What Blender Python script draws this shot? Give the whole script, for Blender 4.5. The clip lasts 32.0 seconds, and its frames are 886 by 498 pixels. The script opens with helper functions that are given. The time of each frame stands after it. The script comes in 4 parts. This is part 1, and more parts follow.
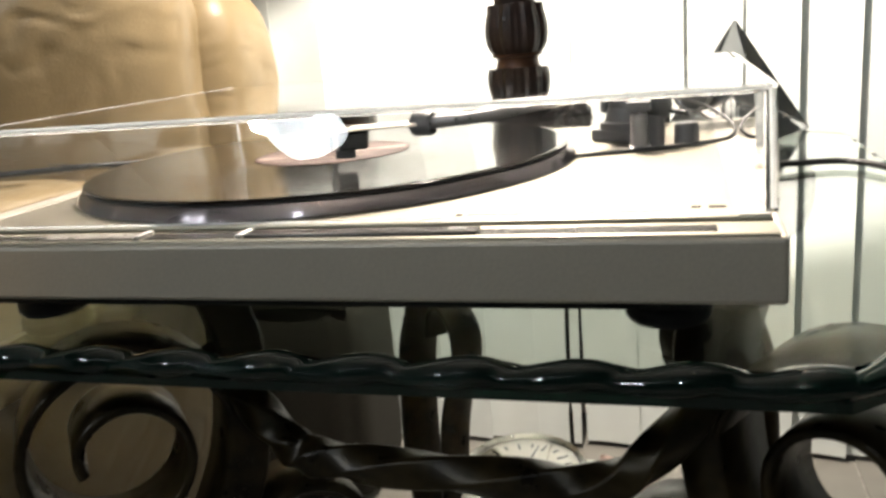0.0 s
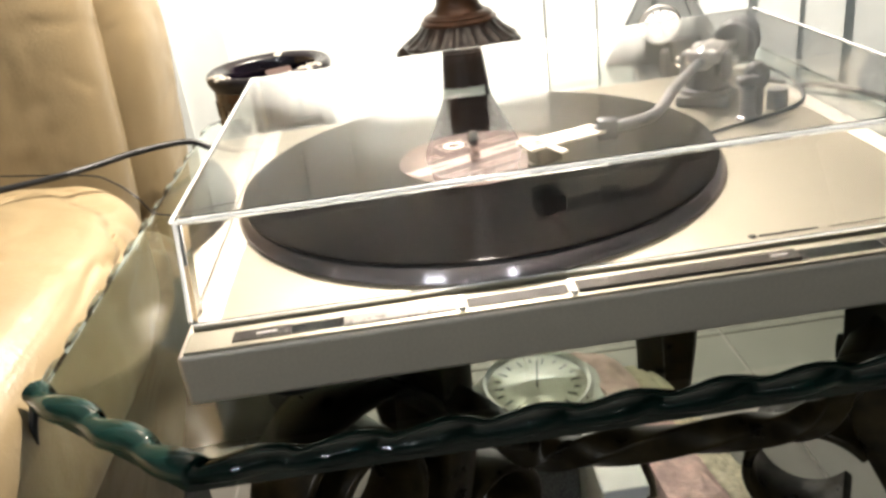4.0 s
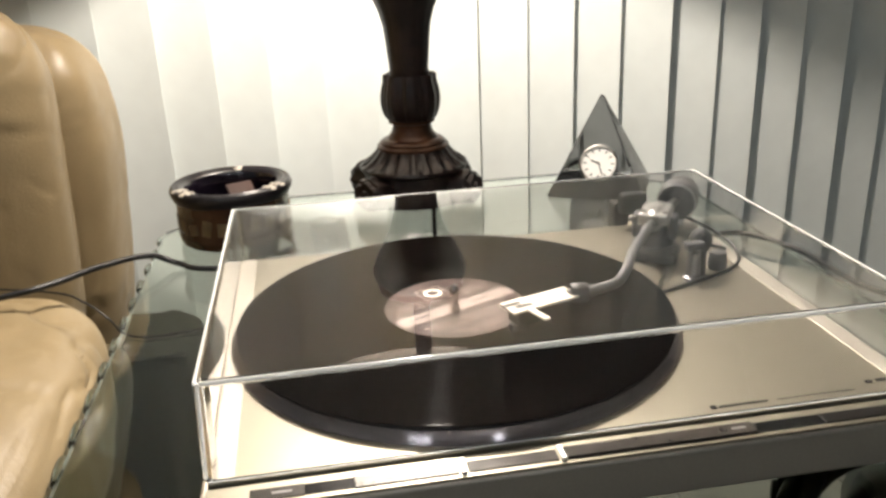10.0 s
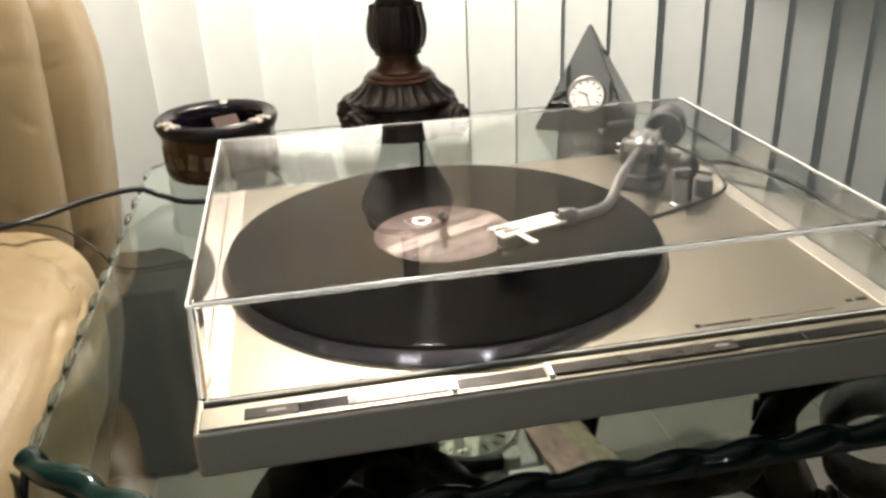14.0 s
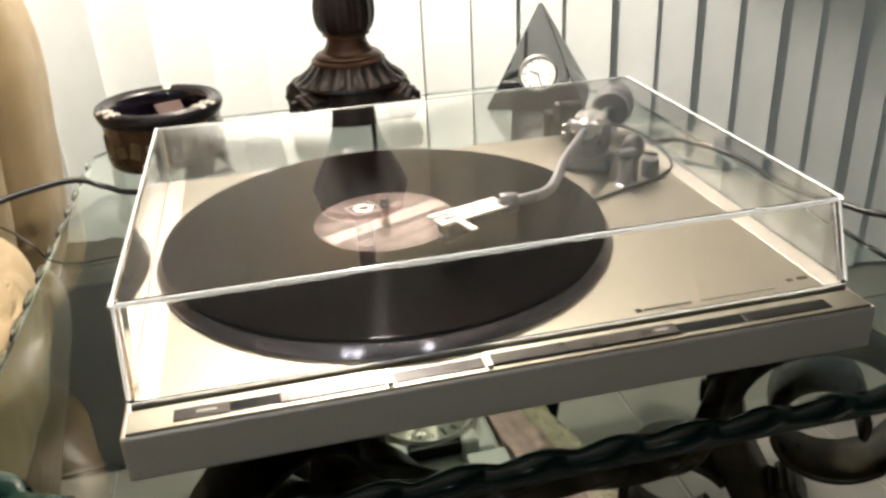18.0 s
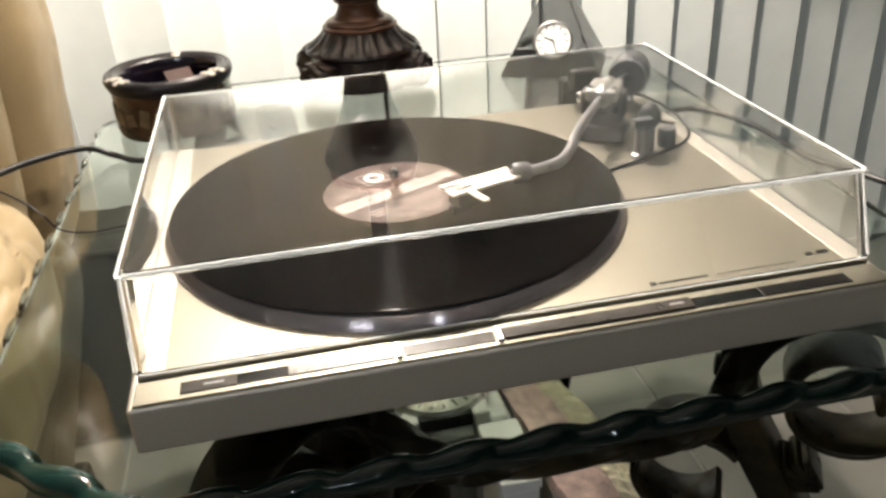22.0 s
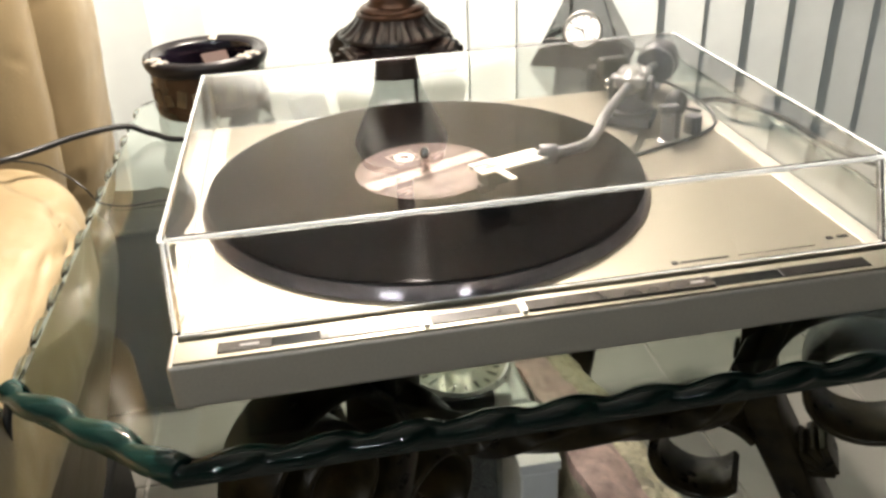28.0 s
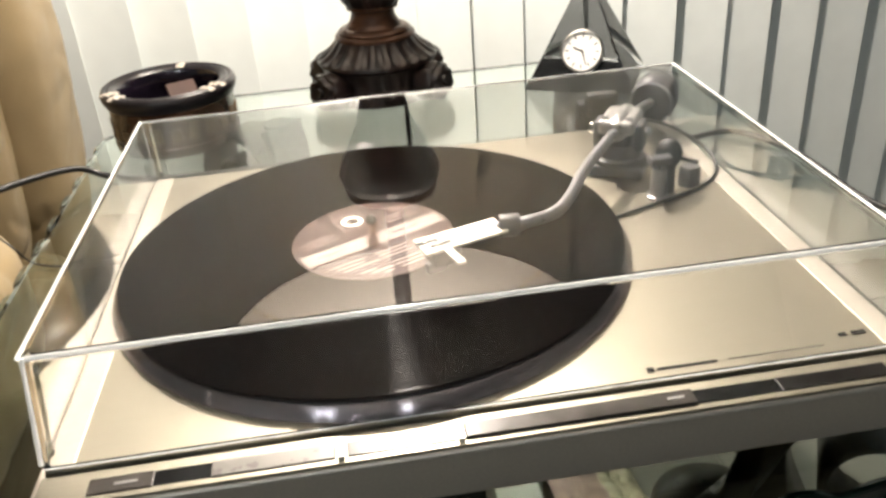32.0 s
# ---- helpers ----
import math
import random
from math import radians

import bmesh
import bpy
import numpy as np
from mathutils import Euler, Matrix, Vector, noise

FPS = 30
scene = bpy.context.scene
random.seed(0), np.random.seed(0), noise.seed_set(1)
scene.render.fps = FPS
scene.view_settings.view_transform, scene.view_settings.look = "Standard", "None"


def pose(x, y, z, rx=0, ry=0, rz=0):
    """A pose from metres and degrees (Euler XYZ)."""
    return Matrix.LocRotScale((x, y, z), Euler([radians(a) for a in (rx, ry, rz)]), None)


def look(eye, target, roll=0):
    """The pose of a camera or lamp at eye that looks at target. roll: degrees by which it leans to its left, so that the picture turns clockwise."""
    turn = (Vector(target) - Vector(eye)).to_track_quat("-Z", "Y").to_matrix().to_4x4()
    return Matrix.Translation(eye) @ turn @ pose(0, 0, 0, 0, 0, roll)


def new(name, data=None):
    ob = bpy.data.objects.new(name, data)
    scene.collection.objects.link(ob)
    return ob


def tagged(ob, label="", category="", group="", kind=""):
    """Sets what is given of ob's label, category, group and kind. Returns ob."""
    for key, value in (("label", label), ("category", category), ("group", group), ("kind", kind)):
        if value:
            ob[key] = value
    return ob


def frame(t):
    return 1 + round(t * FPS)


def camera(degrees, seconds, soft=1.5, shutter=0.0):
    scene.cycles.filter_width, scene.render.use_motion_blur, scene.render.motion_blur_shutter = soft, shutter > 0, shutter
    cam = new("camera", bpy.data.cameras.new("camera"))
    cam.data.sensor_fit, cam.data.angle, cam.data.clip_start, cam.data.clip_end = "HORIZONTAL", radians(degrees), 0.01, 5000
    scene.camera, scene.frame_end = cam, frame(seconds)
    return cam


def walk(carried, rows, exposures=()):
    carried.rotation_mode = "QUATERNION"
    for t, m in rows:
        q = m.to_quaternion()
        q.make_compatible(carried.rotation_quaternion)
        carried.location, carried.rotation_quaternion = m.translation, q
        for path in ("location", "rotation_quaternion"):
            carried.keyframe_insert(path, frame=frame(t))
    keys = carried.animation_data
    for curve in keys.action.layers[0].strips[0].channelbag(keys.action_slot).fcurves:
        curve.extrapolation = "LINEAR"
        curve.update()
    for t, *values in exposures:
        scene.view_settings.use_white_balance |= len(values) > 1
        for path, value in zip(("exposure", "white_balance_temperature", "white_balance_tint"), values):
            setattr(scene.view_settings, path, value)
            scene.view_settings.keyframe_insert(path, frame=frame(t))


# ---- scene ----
POWER, BULB = 112.0, 1.275
SHADE = (1.101, 1.39, 0.250, 0.165)
SLAT0 = -0.088
LABEL_TURN, PYR_TURN, SOFT = 25.0, -26.0, 2.9
EXPO = [(0, -0.09), (1.5, 0.01), (3.0, 0.18), (3.5, 0.14), (4.5, -0.12), (7, -0.89), (12, -0.89), (15, -0.66), (18, -0.44), (22, -0.45), (24, -0.22), (28, -0.08), (30, -0.15), (32, -0.52)]
cam = camera(56.20, 32.0, soft=SOFT, shutter=0.35)
PATH = [
    (0, (0.3825, -0.3184, 0.6896), (-0.0380, 1.0725, 0.3172), -4.88),
    (0.5, (0.3355, -0.3328, 0.6852), (-0.0045, 1.0682, 0.2711), -5.63),
    (1, (0.3076, -0.3390, 0.6853), (0.0683, 1.0795, 0.2603), -6.19),
    (1.5, (0.2622, -0.3371, 0.6858), (0.1095, 1.0872, 0.2408), -6.02),
    (2, (0.2167, -0.3323, 0.6877), (0.0944, 1.0890, 0.2240), -5.58),
    (2.5, (0.1798, -0.3387, 0.6969), (0.0865, 1.0740, 0.2014), -5.83),
    (3, (0.1591, -0.3398, 0.7005), (0.0715, 1.0735, 0.2054), -6.33),
    (3.5, (0.1316, -0.3361, 0.7557), (0.1125, 1.0261, 0.1280), -8.16),
    (4, (0.1229, -0.3373, 0.8012), (0.1515, 1.0220, 0.1677), -7.73),
    (4.5, (0.1103, -0.3293, 0.8267), (0.2007, 1.0223, 0.1826), -6.78),
    (6.5, (0.0823, -0.3380, 0.8652), (0.2869, 1.0459, 0.3239), -3.66),
    (7, (0.0849, -0.3422, 0.8668), (0.3029, 1.0375, 0.3200), -3.00),
    (7.5, (0.0853, -0.3485, 0.8684), (0.3035, 1.0323, 0.3245), -2.62),
    (8, (0.0847, -0.3554, 0.8703), (0.3033, 1.0326, 0.3453), -2.82),
    (8.5, (0.0808, -0.3603, 0.8735), (0.2861, 1.0289, 0.3462), -3.20),
    (9, (0.0732, -0.3598, 0.8710), (0.2634, 1.0358, 0.3551), -3.07),
    (9.5, (0.0761, -0.3550, 0.8734), (0.2772, 1.0387, 0.3565), -3.06),
    (10, (0.0737, -0.3510, 0.8689), (0.2896, 1.0371, 0.3430), -2.45),
    (10.5, (0.0720, -0.3471, 0.8695), (0.3206, 1.0309, 0.3318), -2.08),
    (11, (0.0724, -0.3486, 0.8682), (0.3122, 1.0249, 0.3149), -1.98),
    (11.5, (0.0717, -0.3510, 0.8665), (0.3038, 1.0192, 0.3021), -2.33),
    (12, (0.0719, -0.3498, 0.8660), (0.2969, 1.0181, 0.2932), -2.50),
    (12.5, (0.0705, -0.3548, 0.8680), (0.3052, 1.0126, 0.2978), -2.51),
    (13, (0.0728, -0.3641, 0.8687), (0.2854, 1.0014, 0.2856), -2.99),
    (13.5, (0.0704, -0.3631, 0.8664), (0.2893, 0.9974, 0.2738), -2.69),
    (14, (0.0710, -0.3578, 0.8601), (0.2988, 0.9875, 0.2369), -2.59),
    (14.5, (0.0699, -0.3495, 0.8507), (0.3154, 0.9771, 0.1950), -1.98),
    (15, (0.0810, -0.3543, 0.8614), (0.3253, 0.9891, 0.2405), -2.72),
    (15.5, (0.0868, -0.3484, 0.8573), (0.3654, 0.9822, 0.2234), -2.36),
    (17.5, (0.0962, -0.3489, 0.8624), (0.3596, 0.9752, 0.2086), -3.35),
    (18, (0.0926, -0.3499, 0.8605), (0.3678, 0.9682, 0.1996), -3.03),
    (18.5, (0.0982, -0.3489, 0.8607), (0.3621, 0.9660, 0.1889), -3.43),
    (19, (0.1013, -0.3481, 0.8621), (0.3748, 0.9683, 0.1971), -2.96),
    (19.5, (0.1030, -0.3429, 0.8665), (0.3769, 0.9703, 0.1954), -3.62),
    (20, (0.0988, -0.3428, 0.8649), (0.3464, 0.9663, 0.1756), -4.23),
    (20.5, (0.0976, -0.3464, 0.8656), (0.3454, 0.9678, 0.1862), -4.04),
    (21, (0.0938, -0.3479, 0.8622), (0.3222, 0.9605, 0.1651), -4.16),
    (21.5, (0.0988, -0.3475, 0.8611), (0.3280, 0.9596, 0.1620), -4.15),
    (22, (0.0960, -0.3416, 0.8577), (0.3394, 0.9571, 0.1478), -3.34),
    (22.5, (0.0943, -0.3468, 0.8602), (0.3346, 0.9633, 0.1703), -3.37),
    (23, (0.0987, -0.3486, 0.8594), (0.3280, 0.9561, 0.1556), -3.75),
    (23.5, (0.0978, -0.3451, 0.8568), (0.3405, 0.9543, 0.1479), -3.52),
    (24, (0.0995, -0.3498, 0.8577), (0.3301, 0.9514, 0.1480), -3.58),
    (24.5, (0.1004, -0.3509, 0.8577), (0.3236, 0.9472, 0.1399), -3.80),
    (25, (0.1007, -0.3514, 0.8593), (0.3156, 0.9527, 0.1500), -3.87),
    (25.5, (0.1035, -0.3581, 0.8638), (0.3207, 0.9494, 0.1617), -3.89),
    (27.5, (0.0902, -0.3587, 0.8574), (0.2857, 0.9349, 0.1236), -3.30),
    (28, (0.0899, -0.3604, 0.8556), (0.2893, 0.9418, 0.1383), -2.87),
    (28.5, (0.0952, -0.3523, 0.8541), (0.3181, 0.9458, 0.1363), -2.85),
    (29, (0.0943, -0.3492, 0.8520), (0.3212, 0.9441, 0.1269), -2.64),
    (29.5, (0.0943, -0.3536, 0.8622), (0.3091, 0.9558, 0.1626), -3.17),
    (30, (0.0943, -0.3550, 0.8671), (0.3069, 0.9644, 0.1860), -3.42),
    (30.5, (0.0964, -0.3520, 0.8694), (0.3142, 0.9702, 0.1953), -3.61),
    (31, (0.1025, -0.3457, 0.8723), (0.3186, 0.9747, 0.1941), -3.75),
    (31.5, (0.1350, -0.3178, 0.8721), (0.3060, 0.9998, 0.1757), -4.48),
    (32, (0.1580, -0.2751, 0.8624), (0.2947, 1.0309, 0.1375), -4.47),
]
walk(cam, [(t, look(e, g, r)) for t, e, g, r in PATH], exposures=[(t, s) for t, s in EXPO])

# ---- world and lights ----
world = bpy.data.worlds.new("World")
scene.world = world
world.use_nodes = True
world.node_tree.nodes["Background"].inputs[0].default_value = (0.75, 0.85, 1.0, 1)
world.node_tree.nodes["Background"].inputs[1].default_value = 0.02

G = 0.56          # top of the glass table
FL = -0.10        # floor
LAMP = (0.198, 0.655)


def lamp_point(name, at, power, size, colour):
    d = bpy.data.lights.new(name, "POINT")
    d.energy, d.shadow_soft_size, d.color = power, size, colour
    ob = new(name, d)
    ob.location = at
    return ob


for dx in (-0.006, 0.006):
    lamp_point("table_lamp_light", (LAMP[0] + dx, LAMP[1], BULB), POWER / 2, 0.022, (1.0, 0.893, 0.785))
# lamps hung behind the viewer: two bulbs, an added glare dish, a small globe
DISH = (-0.975, -2.02, 2.06, 0.165)
GLOBE = (0.33, -2.05, 2.28, 0.036)


# ---- materials ----
def mat(name, base, rough=0.5, metal=0.0, scale=40.0, vary=0.15, bump=0.0, bump_scale=None, trans=0.0, ior=1.45,
        rough_vary=0.1, coat=0.0, stretch=(1, 1, 1), second=None, island=0.0, spec=0.5, detail=6.0, big=0.0):
    m = bpy.data.materials.new(name)
    m.use_nodes = True
    n, l = m.node_tree.nodes, m.node_tree.links
    b = n["Principled BSDF"]
    b.inputs["Roughness"].default_value = rough
    b.inputs["Metallic"].default_value = metal
    b.inputs["IOR"].default_value = ior
    b.inputs["Transmission Weight"].default_value = trans
    b.inputs["Coat Weight"].default_value = coat
    b.inputs["Specular IOR Level"].default_value = spec
    co = n.new("ShaderNodeTexCoord")
    mp = n.new("ShaderNodeMapping")
    mp.inputs["Scale"].default_value = stretch
    l.new(co.outputs["Object"], mp.inputs[0])
    nz = n.new("ShaderNodeTexNoise")
    nz.inputs["Scale"].default_value, nz.inputs["Detail"].default_value = scale, detail
    l.new(mp.outputs[0], nz.inputs["Vector"])
    ramp = n.new("ShaderNodeValToRGB")
    lo = [max(0.0, c * (1 - vary)) for c in base]
    hi = [min(1.0, c * (1 + vary)) for c in base]
    if second:
        hi = second
    ramp.color_ramp.elements[0].position, ramp.color_ramp.elements[1].position = 0.3, 0.7
    ramp.color_ramp.elements[0].color, ramp.color_ramp.elements[1].color = (*lo, 1), (*hi, 1)
    l.new(nz.outputs["Fac"], ramp.inputs[0])
    col = ramp.outputs[0]
    if big:
        nb = n.new("ShaderNodeTexNoise")
        nb.inputs["Scale"].default_value = scale * 0.12
        l.new(co.outputs["Object"], nb.inputs["Vector"])
        mx = n.new("ShaderNodeMix")
        mx.data_type, mx.blend_type = "RGBA", "MULTIPLY"
        mx.inputs[0].default_value = big
        l.new(col, mx.inputs[6])
        l.new(nb.outputs["Fac"], mx.inputs[7])
        col = mx.outputs[2]
    if island:
        oi = n.new("ShaderNodeObjectInfo")
        hs = n.new("ShaderNodeHueSaturation")
        mr = n.new("ShaderNodeMapRange")
        mr.inputs[3].default_value, mr.inputs[4].default_value = 1 - island, 1 + island
        l.new(oi.outputs["Random"], mr.inputs[0])
        l.new(mr.outputs[0], hs.inputs["Value"])
        l.new(col, hs.inputs["Color"])
        col = hs.outputs[0]
    l.new(col, b.inputs["Base Color"])
    if rough_vary:
        mr2 = n.new("ShaderNodeMapRange")
        mr2.inputs[3].default_value, mr2.inputs[4].default_value = max(0.0, rough - rough_vary), min(1, rough + rough_vary)
        l.new(nz.outputs["Fac"], mr2.inputs[0])
        l.new(mr2.outputs[0], b.inputs["Roughness"])
    if bump:
        bp = n.new("ShaderNodeBump")
        bp.inputs["Strength"].default_value, bp.inputs["Distance"].default_value = 1.0, bump
        src = nz
        if bump_scale:
            src = n.new("ShaderNodeTexNoise")
            src.inputs["Scale"].default_value, src.inputs["Detail"].default_value = bump_scale, 4
            l.new(mp.outputs[0], src.inputs["Vector"])
        l.new(src.outputs["Fac"], bp.inputs["Height"])
        l.new(bp.outputs[0], b.inputs["Normal"])
    return m


def emission(name, colour, strength):
    m = bpy.data.materials.new(name)
    m.use_nodes = True
    b = m.node_tree.nodes["Principled BSDF"]
    b.inputs["Base Color"].default_value = (*colour, 1)
    b.inputs["Emission Color"].default_value = (*colour, 1)
    b.inputs["Emission Strength"].default_value = strength
    return m


def translucent(name, base, share, scale=30.0, through_colour=None, rough=0.6):
    """Thin cloth or vinyl that lets part of the light through."""
    m = mat(name, base, rough, scale=scale, vary=0.03, bump=0.00003, rough_vary=0.03)
    n, l = m.node_tree.nodes, m.node_tree.links
    b = n["Principled BSDF"]
    tr = n.new("ShaderNodeBsdfTranslucent")
    tr.inputs[0].default_value = (*(through_colour or base), 1)
    mx = n.new("ShaderNodeMixShader")
    mx.inputs[0].default_value = share
    l.new(b.outputs[0], mx.inputs[1])
    l.new(tr.outputs[0], mx.inputs[2])
    l.new(mx.outputs[0], n["Material Output"].inputs[0])
    return m


def leather(name, base, rough):
    """Soft hide: fine pebbling, long soft creases and worn, paler patches."""
    m = mat(name, base, rough, 0, 7, 0.14, 0.0003, 300, rough_vary=0.10, big=0.3)
    n, l = m.node_tree.nodes, m.node_tree.links
    b = n["Principled BSDF"]
    fine = b.inputs["Normal"].links[0].from_node
    co = n.new("ShaderNodeTexCoord")
    warp = n.new("ShaderNodeTexNoise")
    warp.inputs["Scale"].default_value = 7
    l.new(co.outputs["Object"], warp.inputs["Vector"])
    mx = n.new("ShaderNodeMix")
    mx.data_type = "VECTOR"
    mx.inputs[0].default_value = 0.14
    l.new(co.outputs["Object"], mx.inputs[4])
    l.new(warp.outputs["Color"], mx.inputs[5])
    mp = n.new("ShaderNodeMapping")
    mp.inputs["Rotation"].default_value = (0.5, 0.35, 0.2)
    mp.inputs["Scale"].default_value = (0.7, 0.7, 1.0)
    l.new(mx.outputs[1], mp.inputs[0])
    cr = n.new("ShaderNodeTexNoise")
    cr.noise_type = "RIDGED_MULTIFRACTAL"
    cr.inputs["Scale"].default_value, cr.inputs["Detail"].default_value = 26, 5
    l.new(mp.outputs[0], cr.inputs["Vector"])
    bp = n.new("ShaderNodeBump")
    bp.invert = True
    bp.inputs["Strength"].default_value, bp.inputs["Distance"].default_value = 1.0, 0.0036
    l.new(cr.outputs["Fac"], bp.inputs["Height"])
    l.new(fine.outputs[0], bp.inputs["Normal"])
    l.new(bp.outputs[0], b.inputs["Normal"])
    return m


M = {
    "plinth": mat("silver_plastic", (0.60, 0.55, 0.475), 0.44, 0.75, 600, 0.06, 0.00005),
    "deck": mat("brushed_champagne_aluminium", (0.272, 0.252, 0.202), 0.40, 1.0, 60, 0.05, 0.00003, stretch=(1, 30, 1), rough_vary=0.06),
    "black": mat("black_plastic", (0.006, 0.006, 0.006), 0.6, 0, 200, 0.3, 0.00005),
    "window": mat("smoked_window", (0.034, 0.029, 0.025), 0.22, 0, 80, 0.2),
    "windowlight": mat("grey_window", (0.16, 0.15, 0.135), 0.3, 0.1, 80, 0.1),
    "smokewin": mat("dark_smoked_window", (0.006, 0.005, 0.0045), 0.35, 0, 80, 0.2, spec=0.12),
    "glossblack": mat("gloss_black_plastic", (0.004, 0.004, 0.004), 0.25, spec=0.15),
    "deckrim": mat("pale_deck_border", (0.36, 0.34, 0.295), 0.45, 0.8, 300, 0.05),
    "print": mat("dark_print", (0.008, 0.007, 0.006), 0.6, spec=0.1),
    "lightprint": mat("pale_print", (0.16, 0.15, 0.14), 0.5),
    "frost": mat("frosted_acrylic_edge", (0.90, 0.92, 0.91), 0.16, trans=0.55, ior=1.49, vary=0.02, rough_vary=0.05),
    "dish": emission("glare_dish_glow", (0.90, 0.96, 1.0), 8.0),
    "globe": emission("lit_glass_globe", (0.90, 0.96, 1.0), 420.0),
    "acrylic": mat("clear_acrylic", (1, 1, 1), 0.0, trans=1.0, ior=1.62, vary=0.0, rough_vary=0.0),
    "rubber": mat("black_rubber", (0.007, 0.007, 0.0075), 0.55, 0, 300, 0.2, 0.0001),
    "platter": mat("dark_platter", (0.36, 0.325, 0.345), 0.17, 1.0, 200, 0.02, rough_vary=0.01),
    "chrome": mat("chrome", (0.8, 0.8, 0.8), 0.12, 1.0, 100, 0.03, rough_vary=0.04),
    "satin": mat("satin_aluminium", (0.72, 0.71, 0.69), 0.3, 1.0, 150, 0.05),
    "headwhite": mat("silver_headshell", (0.64, 0.59, 0.50), 0.45, 0.3, 150, 0.03),
    "tube": mat("grey_tube", (0.27, 0.27, 0.28), 0.3, 0.85, 150, 0.05),
    # dark olive that carries the shade on the chair's lower wing
    "wingshade": mat("dark_olive_shade", (0.020, 0.018, 0.012), 0.85, 0, 300, 0.3, 0.0004),
    "clearbead": mat("pale_green_glass", (0.60, 0.70, 0.66), 0.01, trans=1.0, ior=1.5, vary=0.03, rough_vary=0.005),
    "greyplastic": mat("dark_grey_plastic", (0.05, 0.05, 0.053), 0.4, 0.1, 150, 0.15),
    "glass": mat("table_glass", (0.85, 0.94, 0.875), 0.0, trans=1.0, ior=1.50, vary=0.0, rough_vary=0.0),
    "bead": mat("green_edge_glass", (0.002, 0.018, 0.012), 0.0, trans=0.7, ior=1.48, spec=0.6, vary=0.03, rough_vary=0.003),
    "milkbead": mat("milky_teal_glass", (0.032, 0.105, 0.086), 0.03, trans=0.75, ior=1.5, vary=0.15, rough_vary=0.02),
    "iron": mat("dark_bronze_iron", (0.008, 0.0052, 0.003), 0.30, 0.25, 45, 0.4, 0.0008, second=(0.048, 0.034, 0.013), big=0.6, spec=0.3),
    "leather": leather("tan_leather", (0.33, 0.250, 0.138), 0.38),
    # the same tan hide with the shade on side and back in its colour
    "leathershade": leather("shaded_tan_leather", (0.112, 0.079, 0.031), 0.50),
    "slat": translucent("ivory_vinyl_slat", (0.765, 0.81, 0.79), 0.10, 20, rough=0.30),
    "wood": mat("carved_dark_wood", (0.022, 0.010, 0.0075), 0.40, 0, 50, 0.55, 0.0006, 180, coat=0.15, big=0.5),
    "copper": mat("rubbed_copper_brown", (0.075, 0.031, 0.014), 0.40, 0.3, 40, 0.4, 0.0004),
    "shade": translucent("cream_lampshade", (0.17, 0.155, 0.135), 0.46, through_colour=(0.60, 0.53, 0.45)),
    "bulb": emission("lit_bulb", (1.0, 0.9, 0.78), 60.0),
    "chipglint": mat("chipped_glint_glaze", (0.42, 0.38, 0.32), 0.3, 0, 200, 0.5),
    "cobalt": mat("cobalt_glaze", (0.0075, 0.005, 0.0095), 0.18, 0, 30, 0.5, coat=0.5),
    "rimglaze": mat("dull_dark_glaze", (0.016, 0.013, 0.015), 0.32, 0, 90, 0.35, 0.0003, big=0.4),
    "ashbrown": mat("brown_glaze", (0.075, 0.035, 0.018), 0.25, 0, 40, 0.5, 0.0003, coat=0.3),
    "ochre": mat("ochre_glaze", (0.16, 0.105, 0.05), 0.35, 0, 60, 0.4),
    "paper": mat("brown_paper", (0.065, 0.032, 0.024), 0.75),
    "obsidian": mat("dark_pyramid_glass", (0.50, 0.51, 0.52), 0.0, trans=0.97, ior=1.34, vary=0.1, rough_vary=0.005),
    "scaledial": mat("cream_scale_dial", (0.60, 0.57, 0.47), 0.35, vary=0.08),
    "dial": mat("white_dial", (0.85, 0.84, 0.80), 0.4, vary=0.03),
    "gold": mat("gilt_metal", (0.75, 0.60, 0.32), 0.22, 1.0),
    "cable": mat("black_cable", (0.015, 0.015, 0.015), 0.4),
    # unseen walls and ceiling; tints picked for the bounce light they give
    "paintwall": mat("sage_bounce_wall", (0.26, 0.285, 0.275), 0.7, 0, 25, 0.04, 0.0003, 300),
    "ceilingpaint": mat("low_bounce_ceiling", (0.20, 0.21, 0.20), 0.8, 0, 25, 0.03, 0.0005, 200),
    "tile": mat("pale_floor_tile", (0.28, 0.268, 0.238), 0.35, 0, 14, 0.08, island=0.05, big=0.2),
    "grout": mat("grey_grout", (0.36, 0.34, 0.31), 0.9, 0, 100, 0.2),
    "night": mat("night_window_glass", (0.01, 0.012, 0.015), 0.05),
    "pink": mat("pink_knit", (0.68, 0.48, 0.44), 0.85, 0, 60, 0.25, 0.003, 220, big=0.3),
    "fringe": mat("cream_fringe", (0.60, 0.53, 0.40), 0.85, 0, 120, 0.15, 0.001),
    "white": mat("white_card", (0.75, 0.74, 0.71), 0.6, vary=0.05),
    "scalegrey": mat("grey_metal_body", (0.13, 0.132, 0.125), 0.42, 0.3, 500, 0.5, 0.0003),
}


# ---- mesh helpers ----
def part(name, bm, material, parent=None, label="", smooth=False):
    me = bpy.data.meshes.new(name)
    bm.to_mesh(me)
    bm.free()
    me.materials.append(M[material] if isinstance(material, str) else material)
    if smooth:
        me.shade_smooth()
        me.set_sharp_from_angle(angle=radians(48))
    ob = new(name, me)
    if parent:
        ob.parent = parent
        ob.matrix_parent_inverse = Matrix.Translation(-parent_place(parent))
    if label:
        ob["label"] = label
    return ob


PLACES = {}


